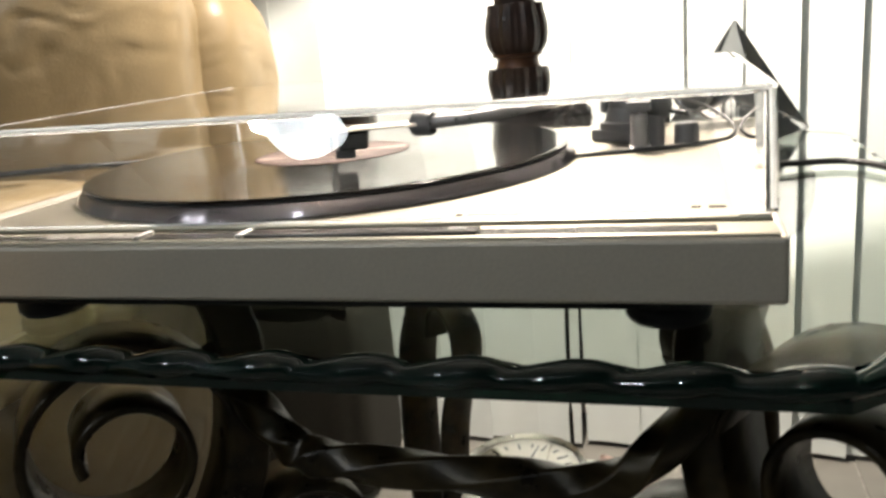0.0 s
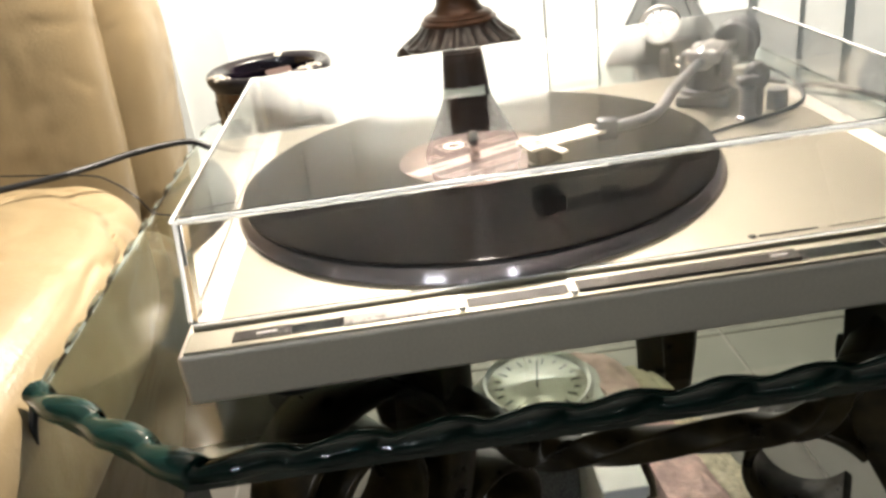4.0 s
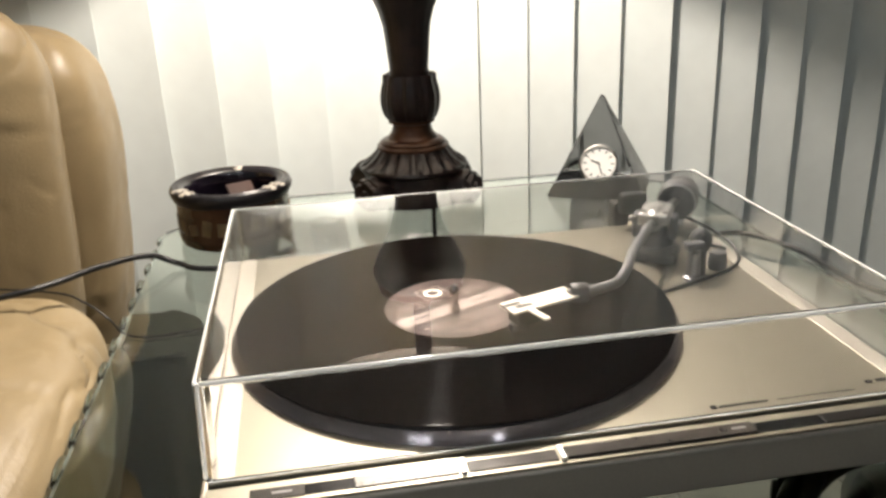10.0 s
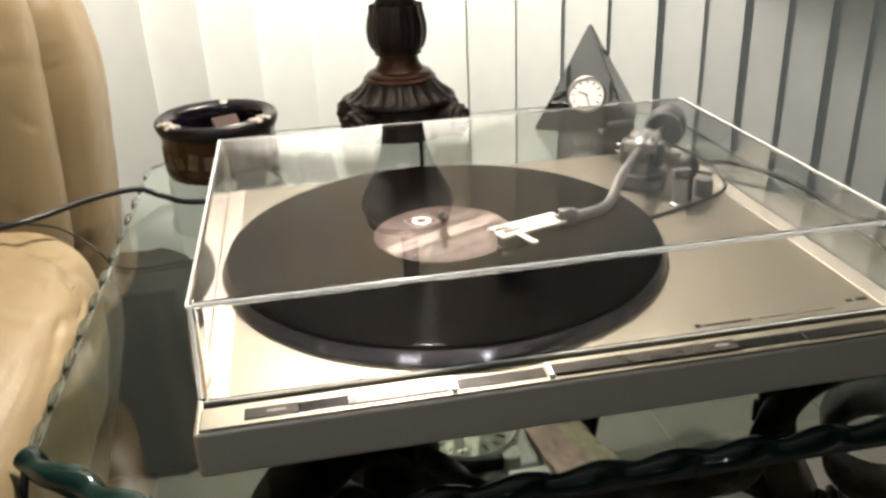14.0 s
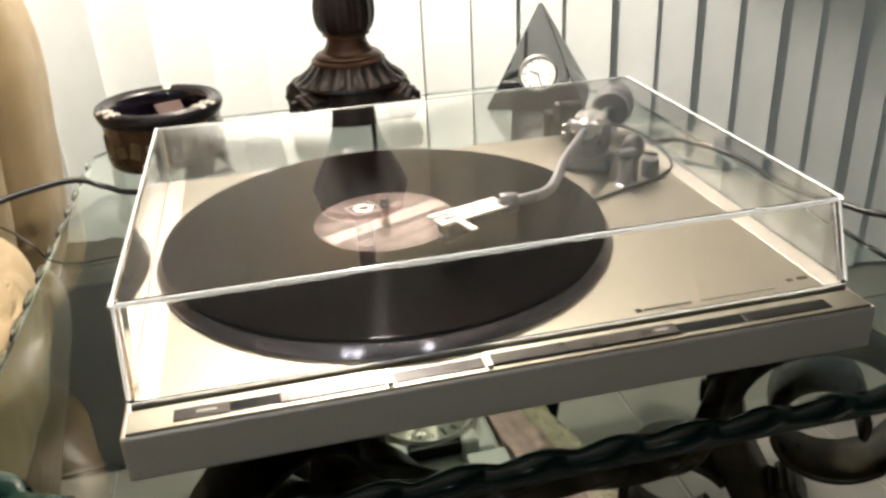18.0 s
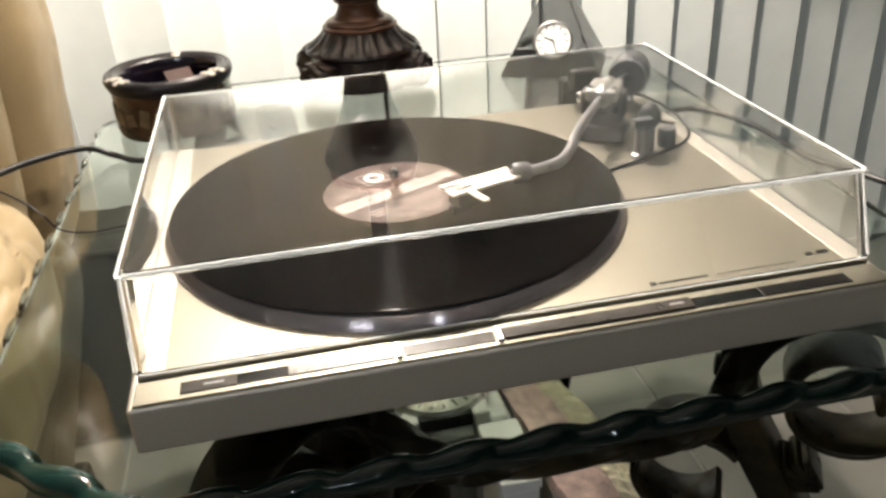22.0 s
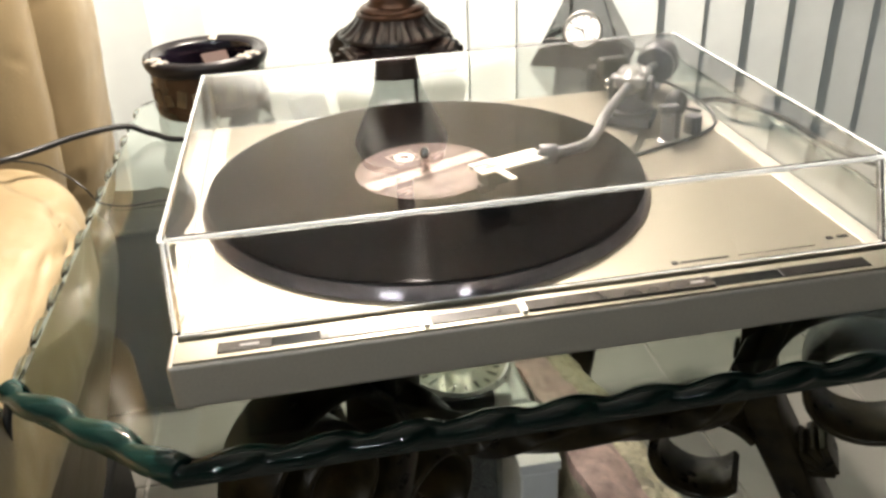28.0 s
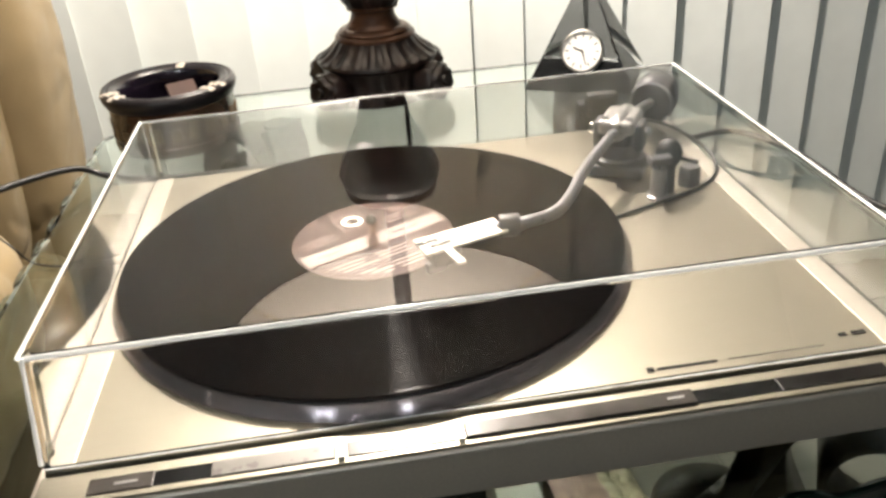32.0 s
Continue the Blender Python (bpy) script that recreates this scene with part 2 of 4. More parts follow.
def parent_place(ob):
    p = Vector(PLACES.get(ob.name, (0, 0, 0)))
    return p


def thing(name, at, label, category, group="", kind=""):
    ob = new(name)
    ob.location = at
    ob.empty_display_size = 0.02
    PLACES[ob.name] = tuple(at)
    return tagged(ob, label, category, group, kind)


def box(x0, x1, y0, y1, z0, z1, bevel=0.0, seg=2, bm=None):
    bm = bm or bmesh.new()
    r = bmesh.ops.create_cube(bm, size=1.0, matrix=Matrix.Translation(((x0 + x1) / 2, (y0 + y1) / 2, (z0 + z1) / 2))
                              @ Matrix.Diagonal((x1 - x0, y1 - y0, z1 - z0, 1)))
    if bevel:
        es = list({e for v in r["verts"] for e in v.link_edges})
        bmesh.ops.bevel(bm, geom=es, offset=bevel, segments=seg, profile=0.5, affect="EDGES")
    return bm


def turned(bm, m):
    bmesh.ops.transform(bm, matrix=m, verts=bm.verts)
    return bm


def lathe(profile, n=48, at=(0, 0, 0), wave=None, bm=None):
    """Turns (r, z) pairs about the z axis. wave(i, a): a factor on the radius of row i at the angle a."""
    bm = bm or bmesh.new()
    rows = []
    for i, (r, z) in enumerate(profile):
        if r < 1e-6:
            rows.append([bm.verts.new((at[0], at[1], at[2] + z))])
        else:
            row = []
            for k in range(n):
                a = 2 * math.pi * k / n
                rr = r * (wave(i, a) if wave else 1)
                row.append(bm.verts.new((at[0] + rr * math.cos(a), at[1] + rr * math.sin(a), at[2] + z)))
            rows.append(row)
    for a, b in zip(rows, rows[1:]):
        for k in range(n):
            q = [a[k % len(a)], a[(k + 1) % len(a)], b[(k + 1) % len(b)], b[k % len(b)]]
            u = []
            for v in q:
                if v not in u:
                    u.append(v)
            if len(u) > 2:
                try:
                    bm.faces.new(u)
                except ValueError:
                    pass
    return bm


def spline(pts, per=8):
    """Catmull-Rom through the points."""
    p = [Vector(q) for q in pts]
    p = [p[0] * 2 - p[1]] + p + [p[-1] * 2 - p[-2]]
    out = []
    for i in range(1, len(p) - 2):
        for k in range(per):
            t = k / per
            a, b, c, d = p[i - 1], p[i], p[i + 1], p[i + 2]
            out.append(0.5 * (2 * b + (c - a) * t + (2 * a - 5 * b + 4 * c - d) * t * t + (3 * b - a - 3 * c + d) * t ** 3))
    out.append(p[-2])
    return out


def sweep(pts, ring, bm=None, up=Vector((0, 0, 1)), grow=None, twist=0.0, caps=True):
    """Carries a ring of (side, up) offsets along a line of points."""
    bm = bm or bmesh.new()
    rows = []
    for i, p in enumerate(pts):
        d = (pts[min(i + 1, len(pts) - 1)] - pts[max(i - 1, 0)]).normalized()
        s = d.cross(up)
        s = s.normalized() if s.length > 1e-4 else Vector((1, 0, 0))
        u = s.cross(d)
        g = grow(i / (len(pts) - 1)) if grow else 1.0
        a = twist * i
        rows.append([bm.verts.new(p + (s * (x * math.cos(a) - y * math.sin(a)) + u * (x * math.sin(a) + y * math.cos(a))) * g) for x, y in ring])
    n = len(ring)
    for a, b in zip(rows, rows[1:]):
        for k in range(n):
            bm.faces.new((a[k], a[(k + 1) % n], b[(k + 1) % n], b[k]))
    if caps:
        bm.faces.new(rows[0][::-1])
        bm.faces.new(rows[-1])
    bmesh.ops.recalc_face_normals(bm, faces=bm.faces)
    return bm


def circle(r, n=10):
    return [(r * math.cos(2 * math.pi * k / n), r * math.sin(2 * math.pi * k / n)) for k in range(n)]


def tube(pts, r, n=10, bm=None, per=8, grow=None):
    return sweep(spline(pts, per), circle(r, n), bm, grow=grow)


def grid_surface(fn, nu, nv, closed_u=False):
    bm = bmesh.new()
    vs = [[bm.verts.new(fn(i / (nu if closed_u else nu - 1), j / (nv - 1))) for j in range(nv)] for i in range(nu)]
    for i in range(nu if closed_u else nu - 1):
        for j in range(nv - 1):
            k = (i + 1) % nu
            bm.faces.new((vs[i][j], vs[k][j], vs[k][j + 1], vs[i][j + 1]))
    bmesh.ops.recalc_face_normals(bm, faces=bm.faces)
    return bm


def wrinkled(bm, size, amount, seed=0.0):
    bm.normal_update()
    for v in bm.verts:
        v.co += v.normal * amount * noise.noise(v.co / size + Vector((seed, seed, seed)))
    return bm


# ---- room ----
X0, X1, Y0, Y1, H = -2.4, 3.0, -5.2, 1.30, 2.42
BY = 1.136         # plane of the blinds


def structure(name, bm, material, label):
    return tagged(part(name, bm, material), label, name.split("_")[0], kind="structure")


floor = structure("floor", box(X0, X1, Y0, Y1 + 0.1, FL - 0.06, FL - 0.004), "grout", "grout bed under pale ceramic floor tiles")
structure("ceiling", box(X0, X1, Y0, Y1 + 0.1, H, H + 0.1), "ceilingpaint", "unseen ceiling, darkened to weaken its bounce light")
structure("wall_west", box(X0 - 0.12, X0, Y0, Y1 + 0.1, FL - 0.06, H + 0.1), "paintwall", "unseen wall, sage tint set for its bounce light")
structure("wall_east", box(X1, X1 + 0.12, Y0, Y1 + 0.1, FL - 0.06, H + 0.1), "paintwall", "unseen wall, sage tint set for its bounce light")
structure("wall_south", box(X0, X1, Y0 - 0.12, Y0, FL - 0.06, H + 0.1), "paintwall", "unseen wall behind the viewer, sage tint set for bounce light")
win = structure("window_1", box(X0, X1, Y1, Y1 + 0.02, FL, H), "night", "dark night window glass behind vertical blinds")
structure("baseboard", box(X0, X1, Y1 - 0.015, Y1 - 0.002, FL, FL + 0.07, 0.003), "white", "white baseboard below the window")

# ---- vertical blinds ----
blinds = thing("vertical_blinds", (0.3, BY, 2.26), "ivory vinyl vertical blinds hanging closed over a dark window", "blinds")
part("headrail", box(X0 + 0.01, X1 - 0.01, BY - 0.025, BY + 0.025, 2.24, 2.285, 0.004), "white", blinds, "white headrail")
SP = 0.092


def slat_mesh(lean, turn):
    w, th, z1, z0 = 0.0505, 0.0012, 2.235, SLAT0
    bm = bmesh.new()
    rows = []
    for j in range(9):
        z = z0 + (z1 - z0) * j / 8
        ring = []
        for k in range(9):
            u = -1 + 2 * k / 8
            ring.append((w * u, 0.0035 * (1 - u * u)))
        ring = [(x, y + th) for x, y in ring] + [(x, y) for x, y in ring[::-1]]
        a = turn
        rows.append([bm.verts.new((x * math.cos(a) - y * math.sin(a), x * math.sin(a) + y * math.cos(a), z)) for x, y in ring])
    n = len(rows[0])
    for a, b in zip(rows, rows[1:]):
        for k in range(n):
            bm.faces.new((a[k], a[(k + 1) % n], b[(k + 1) % n], b[k]))
    bm.faces.new(rows[0][::-1])
    bm.faces.new(rows[-1])
    for v in bm.verts:
        v.co.x += lean * (v.co.z - 0.70)
    bmesh.ops.recalc_face_normals(bm, faces=bm.faces)
    me = bpy.data.meshes.new("slat")
    bm.to_mesh(me)
    bm.free()
    me.materials.append(M["slat"])
    me.shade_smooth()
    me.set_sharp_from_angle(angle=radians(40))
    return me


straight = [slat_mesh(0.0, radians(a)) for a in (-7, -9, -8)]
turned_right = [slat_mesh(0.0, radians(a)) for a in (-10, -13, -11)]
turned_left = [slat_mesh(0.0, radians(a)) for a in (-5, -7, -6)]
parted = [slat_mesh(0.012, radians(-6)), slat_mesh(-0.010, radians(-7))]
for i in range(-22, 28):
    x = 0.3325 + SP * i
    me = straight[i % 3]
    if x > 0.60:
        me = turned_right[i % 3]
    if x < 0.22:
        me = turned_left[i % 3]
    if i in (-2, -1):
        me = parted[i + 2]
    if not X0 + 0.3 < x < X1 - 0.05:
        continue
    ob = new("slat", me)
    ob.parent = blinds
    ob.matrix_parent_inverse = Matrix.Translation((-0.3, -BY, -2.26))
    ob.location = (x + {2: -0.006, 3: -0.008, 4: -0.004, 5: 0.0}.get(i, -0.011 if i > 5 else 0.0), BY + (0.004 if i % 2 else 0.0), 0)

# ---- glass table ----
GX0, GX1, GY0, GY1, CH = -0.108, 0.542, -0.018, 0.716, 0.105
table = thing("glass_side_table", (0.217, 0.35, FL), "glass-topped side table with green rope edge and iron scroll legs", "table")
outline = [(GX0, GY0 + CH * 0.85), (GX0 + CH, GY0), (GX1 - CH, GY0), (GX1, GY0 + CH * 0.85), (GX1, GY1 - CH), (GX1 - CH, GY1), (GX0 + CH, GY1), (GX0, GY1 - CH)]
cxm, cym = (GX0 + GX1) / 2, (GY0 + GY1) / 2
slab = [(x - 0.0035 * math.copysign(1, x - cxm), y - 0.0035 * math.copysign(1, y - cym)) for x, y in outline]
bm = bmesh.new()
top = [bm.verts.new((x, y, G)) for x, y in slab]
low = [bm.verts.new((x, y, G - 0.010)) for x, y in slab]
bm.faces.new(top)
bm.faces.new(low[::-1])
for k in range(8):
    bm.faces.new((top[k], low[k], low[(k + 1) % 8], top[(k + 1) % 8]))
bmesh.ops.recalc_face_normals(bm, faces=bm.faces)
pane = part("glass_top", bm, "glass", table, "clear glass slab with clipped corners")
pane.visible_shadow = True


def bead_mesh(length, r, material="bead"):
    """One lobe of the twisted glass rope: a slanted lens, thick in the middle."""
    bm = bmesh.new()
    n, m = 11, 14
    rows = []
    for i in range(n):
        u = -1 + 2 * i / (n - 1)
        rad = r * (0.18 + 0.82 * math.sqrt(max(0.0, 1 - u * u)))
        row = []
        for k in range(m):
            a = 2 * math.pi * k / m
            c, s = math.cos(a), math.sin(a)
            row.append(bm.verts.new((u * length / 2 + 0.35 * rad * s, rad * 1.08 * c, rad * s * (0.70 if s > 0 else 0.62))))
        rows.append(row)
    for a, b in zip(rows, rows[1:]):
        for k in range(m):
            bm.faces.new((a[k], a[(k + 1) % m], b[(k + 1) % m], b[k]))
    bm.faces.new(rows[0][::-1])
    bm.faces.new(rows[-1])
    bmesh.ops.recalc_face_normals(bm, faces=bm.faces)
    me = bpy.data.meshes.new("bead")
    bm.to_mesh(me)
    bm.free()
    me.materials.append(M[material])
    me.shade_smooth()
    return me


def rope_edge(a, b, r, tilt=0.36, pitch=0.046, per=16, around=22):
    """A glass edge cut into slanting lobes, each one swelling along its length and rounding off into the next; flat below."""
    d = b - a
    cnt = max(2, round(d.length / pitch))
    step = d.length / cnt
    turn_m = Matrix.Translation((a.x, a.y, G - 0.0042)) @ Matrix.Rotation(math.atan2(d.y, d.x), 4, "Z")
    bm = bmesh.new()
    rows = []
    for i in range(cnt * per + 1):
        x = step * i / per
        row = []
        for k in range(around):
            th = -math.pi / 2 + 2 * math.pi * k / around
            rise = math.sqrt(0.5 + 0.5 * math.sin(th))
            u = (x / step - tilt * th / math.pi) % 1.0
            size = 0.03 * noise.noise(Vector((x * 40 + a.x * 9, a.y * 7, k * 0.1)))
            rad = r * (0.56 + size + 0.60 * rise * max(0.0, math.sin(math.pi * u ** 1.4)) ** 0.9)
            row.append(bm.verts.new(turn_m @ Vector((x, -1.06 * rad * math.cos(th), max(0.84 * rad * math.sin(th), -0.62 * r)))))
        rows.append(row)
    for p, q in zip(rows, rows[1:]):
        for k in range(around):
            bm.faces.new((p[k], p[(k + 1) % around], q[(k + 1) % around], q[k]))
    bm.faces.new(rows[0][::-1])
    bm.faces.new(rows[-1])
    bmesh.ops.recalc_face_normals(bm, faces=bm.faces)
    return bm


thin_beads = bead_mesh(0.044, 0.0036, "clearbead")
for k in range(8):
    a, b = Vector((*outline[k], 0)), Vector((*outline[(k + 1) % 8], 0))
    d = b - a
    if k < 3:
        e = d.normalized() * 0.003
        part("rope_edge", rope_edge(a - e, b + e, 0.0086 if k else 0.0096), "bead" if k else "milkbead", table, "dark green glass edge cut like a twisted rope" if k else "milky teal glass edge cut like a twisted rope", True)
        continue
    cnt = max(2, round(d.length / 0.044))
    for j in range(cnt):
        p = a + d * ((j + 0.5) / cnt)
        ob = new("bead", thin_beads)
        ob.parent = table
        ob.matrix_parent_inverse = Matrix.Translation((-0.217, -0.35, -FL))
        ob.matrix_basis = Matrix.Translation((p.x, p.y, G - 0.0042)) @ Matrix.Rotation(math.atan2(d.y, d.x), 4, "Z") @ Matrix.Rotation(radians(6), 4, "Z") @ Matrix.Rotation(radians(-3), 4, "Y")


def widened(d):
    return [(x + d * math.copysign(1, x - cxm) * (0.6 if abs(abs(x - cxm) - (GX1 - GX0) / 2) > 0.01 else 1), y + d * math.copysign(1, y - cym) * (0.6 if abs(abs(y - cym) - (GY1 - GY0) / 2) > 0.01 else 1)) for x, y in outline]


# the solid green edge under the rope lobes
outer, inner_edge = widened(0.0035), widened(-0.0032)
for k in range(3):
    j = (k + 1) % 8
    bm = bmesh.new()
    vs = [bm.verts.new((*p, z)) for z in (G - 0.0125, G - 0.0030) for p in (outer[k], outer[j], inner_edge[j], inner_edge[k])]
    for f in ((3, 2, 1, 0), (4, 5, 6, 7), (0, 1, 5, 4), (1, 2, 6, 5), (2, 3, 7, 6), (3, 0, 4, 7)):
        bm.faces.new([vs[i] for i in f])
    bmesh.ops.recalc_face_normals(bm, faces=bm.faces)
    part("edge_band", bm, "bead" if k else "milkbead", table, "dark green glass edge")


def bar_ring(w, t):
    """A flat bar's section with worn, chamfered edges."""
    c, x, y = min(0.0018, 0.3 * min(w, t)), w / 2, t / 2
    return [(c - x, -y), (x - c, -y), (x, c - y), (x, y - c), (x - c, y), (c - x, y), (-x, y - c), (-x, c - y)]


def scroll_line(cx, cz, r0, r1, a0, a1, y, n=28):
    """A spiral in an upright plane of constant y."""
    return [Vector((cx + (r0 + (r1 - r0) * i / n) * math.cos(radians(a0 + (a1 - a0) * i / n)), y,
                    cz + (r0 + (r1 - r0) * i / n) * math.sin(radians(a0 + (a1 - a0) * i / n)))) for i in range(n + 1)]


def iron_leg(x, y, side, face, tall=False):
    """A leg of flat bar with a broad outer scroll, a smaller inner one that ends in a leaf, and an S-shaped post."""
    turn_m = Matrix.Translation((x, y, 0)) @ Matrix.Rotation(radians(face), 4, "Z") @ Matrix.Diagonal((side, 1, 1, 1))

    def lay(name, line, w, t=0.0065, label=""):
        bm = turned(sweep(line, bar_ring(t, w), up=Vector((0, 1, 0))), turn_m)
        bmesh.ops.recalc_face_normals(bm, faces=bm.faces)
        return part(name, bm, "iron", table, label, True)
    lean = 0.0 if tall else 0.022
    lay("post", spline([(-0.004, 0, 0.546), (-0.011, 0, 0.51), (-0.009 + 0.3 * lean, 0, 0.44), (0.014 + lean, 0, 0.36), (0.048 + lean, 0, 0.28), (0.056 + lean, 0, 0.12), (0.004, 0, FL + 0.06), (0.030, 0, FL + 0.005), (0.06, 0, FL + 0.005)], 8), 0.050, 0.026 if not tall else 0.014)
    lay("scroll", scroll_line(0.064, 0.470, 0.066, 0.022, 172, -370, 0, 48), 0.050, 0.006, "broad iron scroll with worn bronze edges")
    if tall:
        lay("scroll", spline([(-0.020, 0, 0.333), (-0.028, 0, 0.362), (-0.050, 0, 0.376), (-0.076, 0, 0.362), (-0.085, 0, 0.335), (-0.075, 0, 0.300), (-0.052, 0, 0.26), (-0.036, 0, 0.20), (-0.028, 0, 0.10), (-0.034, 0, FL + 0.004)], 8), 0.040, 0.007, "bronze-tinted iron scroll")
    else:
        lay("scroll", scroll_line(-0.038, 0.374, 0.046, 0.034, 40, 322, 0, 40), 0.048, 0.007)
    # ribbed leaf: at the end of the inner scroll, or in the fork between the post and the broad scroll
    leaf = bmesh.new()
    at, turn_l, size = ((-0.068, 0, 0.318), 200, 1.0) if tall else ((0.060, 0, 0.384), -66, 1.35)
    for k in range(5):
        rib = box(-0.0032, 0.0032, -0.018, 0.018, 0, (0.024 - 0.002 * abs(k - 2)) * size, 0.0016, 2)
        turned(rib, Matrix.Translation(at) @ Matrix.Rotation(radians(-36 + 18 * k + turn_l), 4, "Y"))
        me = bpy.data.meshes.new("rib")
        rib.to_mesh(me)
        rib.free()
        leaf.from_mesh(me)
        bpy.data.meshes.remove(me)
    part("leaf", turned(leaf, turn_m), "iron", table, "ribbed iron leaf")
    knob = lathe([(0, -0.012), (0.008, -0.011), (0.0105, -0.004), (0.0105, 0.004), (0.008, 0.011), (0, 0.012)], 14)
    part("knob", turned(knob, turn_m @ Matrix.Translation((-0.016, -0.018, 0.482)) @ Matrix.Rotation(radians(90), 4, "Y")), "iron", table, "", True)
    part("pad", turned(lathe([(0, 0.541), (0.016, 0.541), (0.016, 0.5485), (0, 0.5485)], 16), turn_m), "iron", table)


iron_leg(0.408, 0.105, 1, -30)
iron_leg(0.106, 0.100, -1, 42)
iron_leg(0.428, 0.64, 1, 45, True)
iron_leg(0.080, 0.605, -1, -45, True)


def square_bar(line, r, turns=0.0):
    ring = []
    for k in range(4):
        for s in (-0.16, 0.0, 0.16):
            a = math.pi / 4 + k * math.pi / 2 + s
            f = 1.34 if s == 0 else 1.28
            ring.append((r * f * math.cos(a), r * f * math.sin(a)))
    return sweep(line, ring, twist=turns)


RL, RR = Vector((0.172, 0.068, 0.465)), Vector((0.352, 0.066, 0.461))
AL, AR_ = Vector((0.104, 0.098, 0.508)), Vector((0.407, 0.098, 0.514))
bar_line = spline([AL, AL.lerp(RL, 0.5), AL.lerp(RL, 0.9), RL.lerp(RR, 0.05), RL.lerp(RR, 0.3) + Vector((0, 0, -0.002)), RL.lerp(RR, 0.7) + Vector((0, 0, -0.002)), RL.lerp(RR, 0.94), RR.lerp(AR_, 0.3), AR_], 18)
part("stretcher", square_bar(bar_line, 0.0088, 0.085), "iron", table, "twisted iron stretcher bar", True)

# ---- turntable ----
RC = (0.163, 0.1805)     # axis of the platter
ZT, ZD, ZC = 0.6076, 0.611, 0.6605
deck = thing("turntable", (0.21, 0.17, G), "silver belt-drive turntable with its clear dust cover closed, playing a record", "turntable")
part("plinth", box(0, 0.42, 0, 0.346, 0.5805, ZT, 0.0022, 3), "plinth", deck, "silver-grey plastic plinth")
part("underbody", box(0.03, 0.39, 0.02, 0.33, 0.571, 0.5812, 0.002), "black", deck, "black underbody")
for x in (0.045, 0.375):
    for y in (0.045, 0.30):
        part("foot", lathe([(0, 0), (0.017, 0), (0.019, 0.003), (0.019, 0.008), (0.014, 0.0125), (0, 0.0125)], 20, (x, y, G)), "rubber", deck, "", True)
part("deck_plate", box(0.004, 0.416, 0.0225, 0.342, ZT - 0.001, ZD, 0.0012), "deck", deck, "brushed champagne aluminium deck")
part("deck_border", box(0.0045, 0.0175, 0.023, 0.3415, ZD - 0.0008, ZD + 0.0005, 0.0004), "deckrim", deck, "paler deck border")
part("deck_border", box(0.4025, 0.4155, 0.023, 0.3415, ZD - 0.0008, ZD + 0.0005, 0.0004), "deckrim", deck, "paler deck border")
part("front_strip", box(0.003, 0.417, 0.002, 0.0215, ZT - 0.001, ZT + 0.0012, 0.0008), "deck", deck, "brushed aluminium control strip")
ST = ZT + 0.0012
for x0, x1, m, h in ((0.0256, 0.0538, "window", 0.0006), (0.0535, 0.0790, "glossblack", 0.0002), (0.0787, 0.133, "windowlight", 0.0008), (0.138, 0.187, "window", 0.0006),
                     (0.1913, 0.2993, "window", 0.0016), (0.2990, 0.3403, "glossblack", 0.0003), (0.3400, 0.3947, "smokewin", 0.0005)):
    part("control", box(x0, x1, 0.0055, 0.0155, ST - 0.001, ST + h, 0.0006), m, deck)
for x in (0.1355, 0.1892):
    part("divider", box(x - 0.0016, x + 0.0016, 0.0045, 0.017, ST - 0.001, ST + 0.002, 0.0005), "satin", deck)
for x0, x1, y0, y1, m in ((0.037, 0.047, 0.0095, 0.0112, "lightprint"), (0.286, 0.294, 0.0095, 0.0112, "lightprint")):
    part("lettering", box(x0, x1, y0, y1, ST, ST + (0.0019 if x0 > 0.2 else 0.0008)), m, deck)
part("badge", box(0.284, 0.2875, 0.0305, 0.034, ZD, ZD + 0.0006, 0.0002), "print", deck)
part("badge", box(0.289, 0.319, 0.0314, 0.0329, ZD, ZD + 0.0004), "print", deck)
part("lettering", box(0.325, 0.374, 0.0320, 0.0324, ZD, ZD + 0.0003), "window", deck)
part("lettering", box(0.385, 0.389, 0.0370, 0.0395, ZD, ZD + 0.0005), "print", deck)
part("lettering", box(0.392, 0.399, 0.0370, 0.0398, ZD, ZD + 0.0005), "print", deck)

platter = part("platter", lathe([(0, 0), (0.1562, 0), (0.1568, 0.0005), (0.1567, 0.0011), (0.1545, 0.0042), (0.1528, 0.0064), (0.1520, 0.0070), (0.1508, 0.0072), (0.1505, 0.0066), (0, 0.0066)], 192, (*RC, ZD + 0.0003)), "platter", deck, "dark polished metal platter", True)
pb = M["platter"].node_tree.nodes["Principled BSDF"]
pb.inputs["Anisotropic"].default_value, pb.inputs["Anisotropic Rotation"].default_value = 1.0, 0.25
ptan = M["platter"].node_tree.nodes.new("ShaderNodeTangent")
ptan.direction_type, ptan.axis = "RADIAL", "Z"
M["platter"].node_tree.links.new(ptan.outputs[0], pb.inputs["Tangent"])
part("mat", lathe([(0, 0.0066), (0.1505, 0.0066), (0.151, 0.008), (0, 0.008)], 96, (*RC, ZD + 0.0004)), "rubber", deck, "black rubber platter mat")
part("spindle", lathe([(0.0036, 0), (0.0036, 0.016), (0.003, 0.019), (0.0012, 0.021), (0, 0.0212)], 16, (*RC, ZD + 0.006)), "chrome", deck, "chrome spindle", True)
RZ = ZD + 0.0086
# dust cover: a thin-walled tray of clear acrylic, its front leaning back


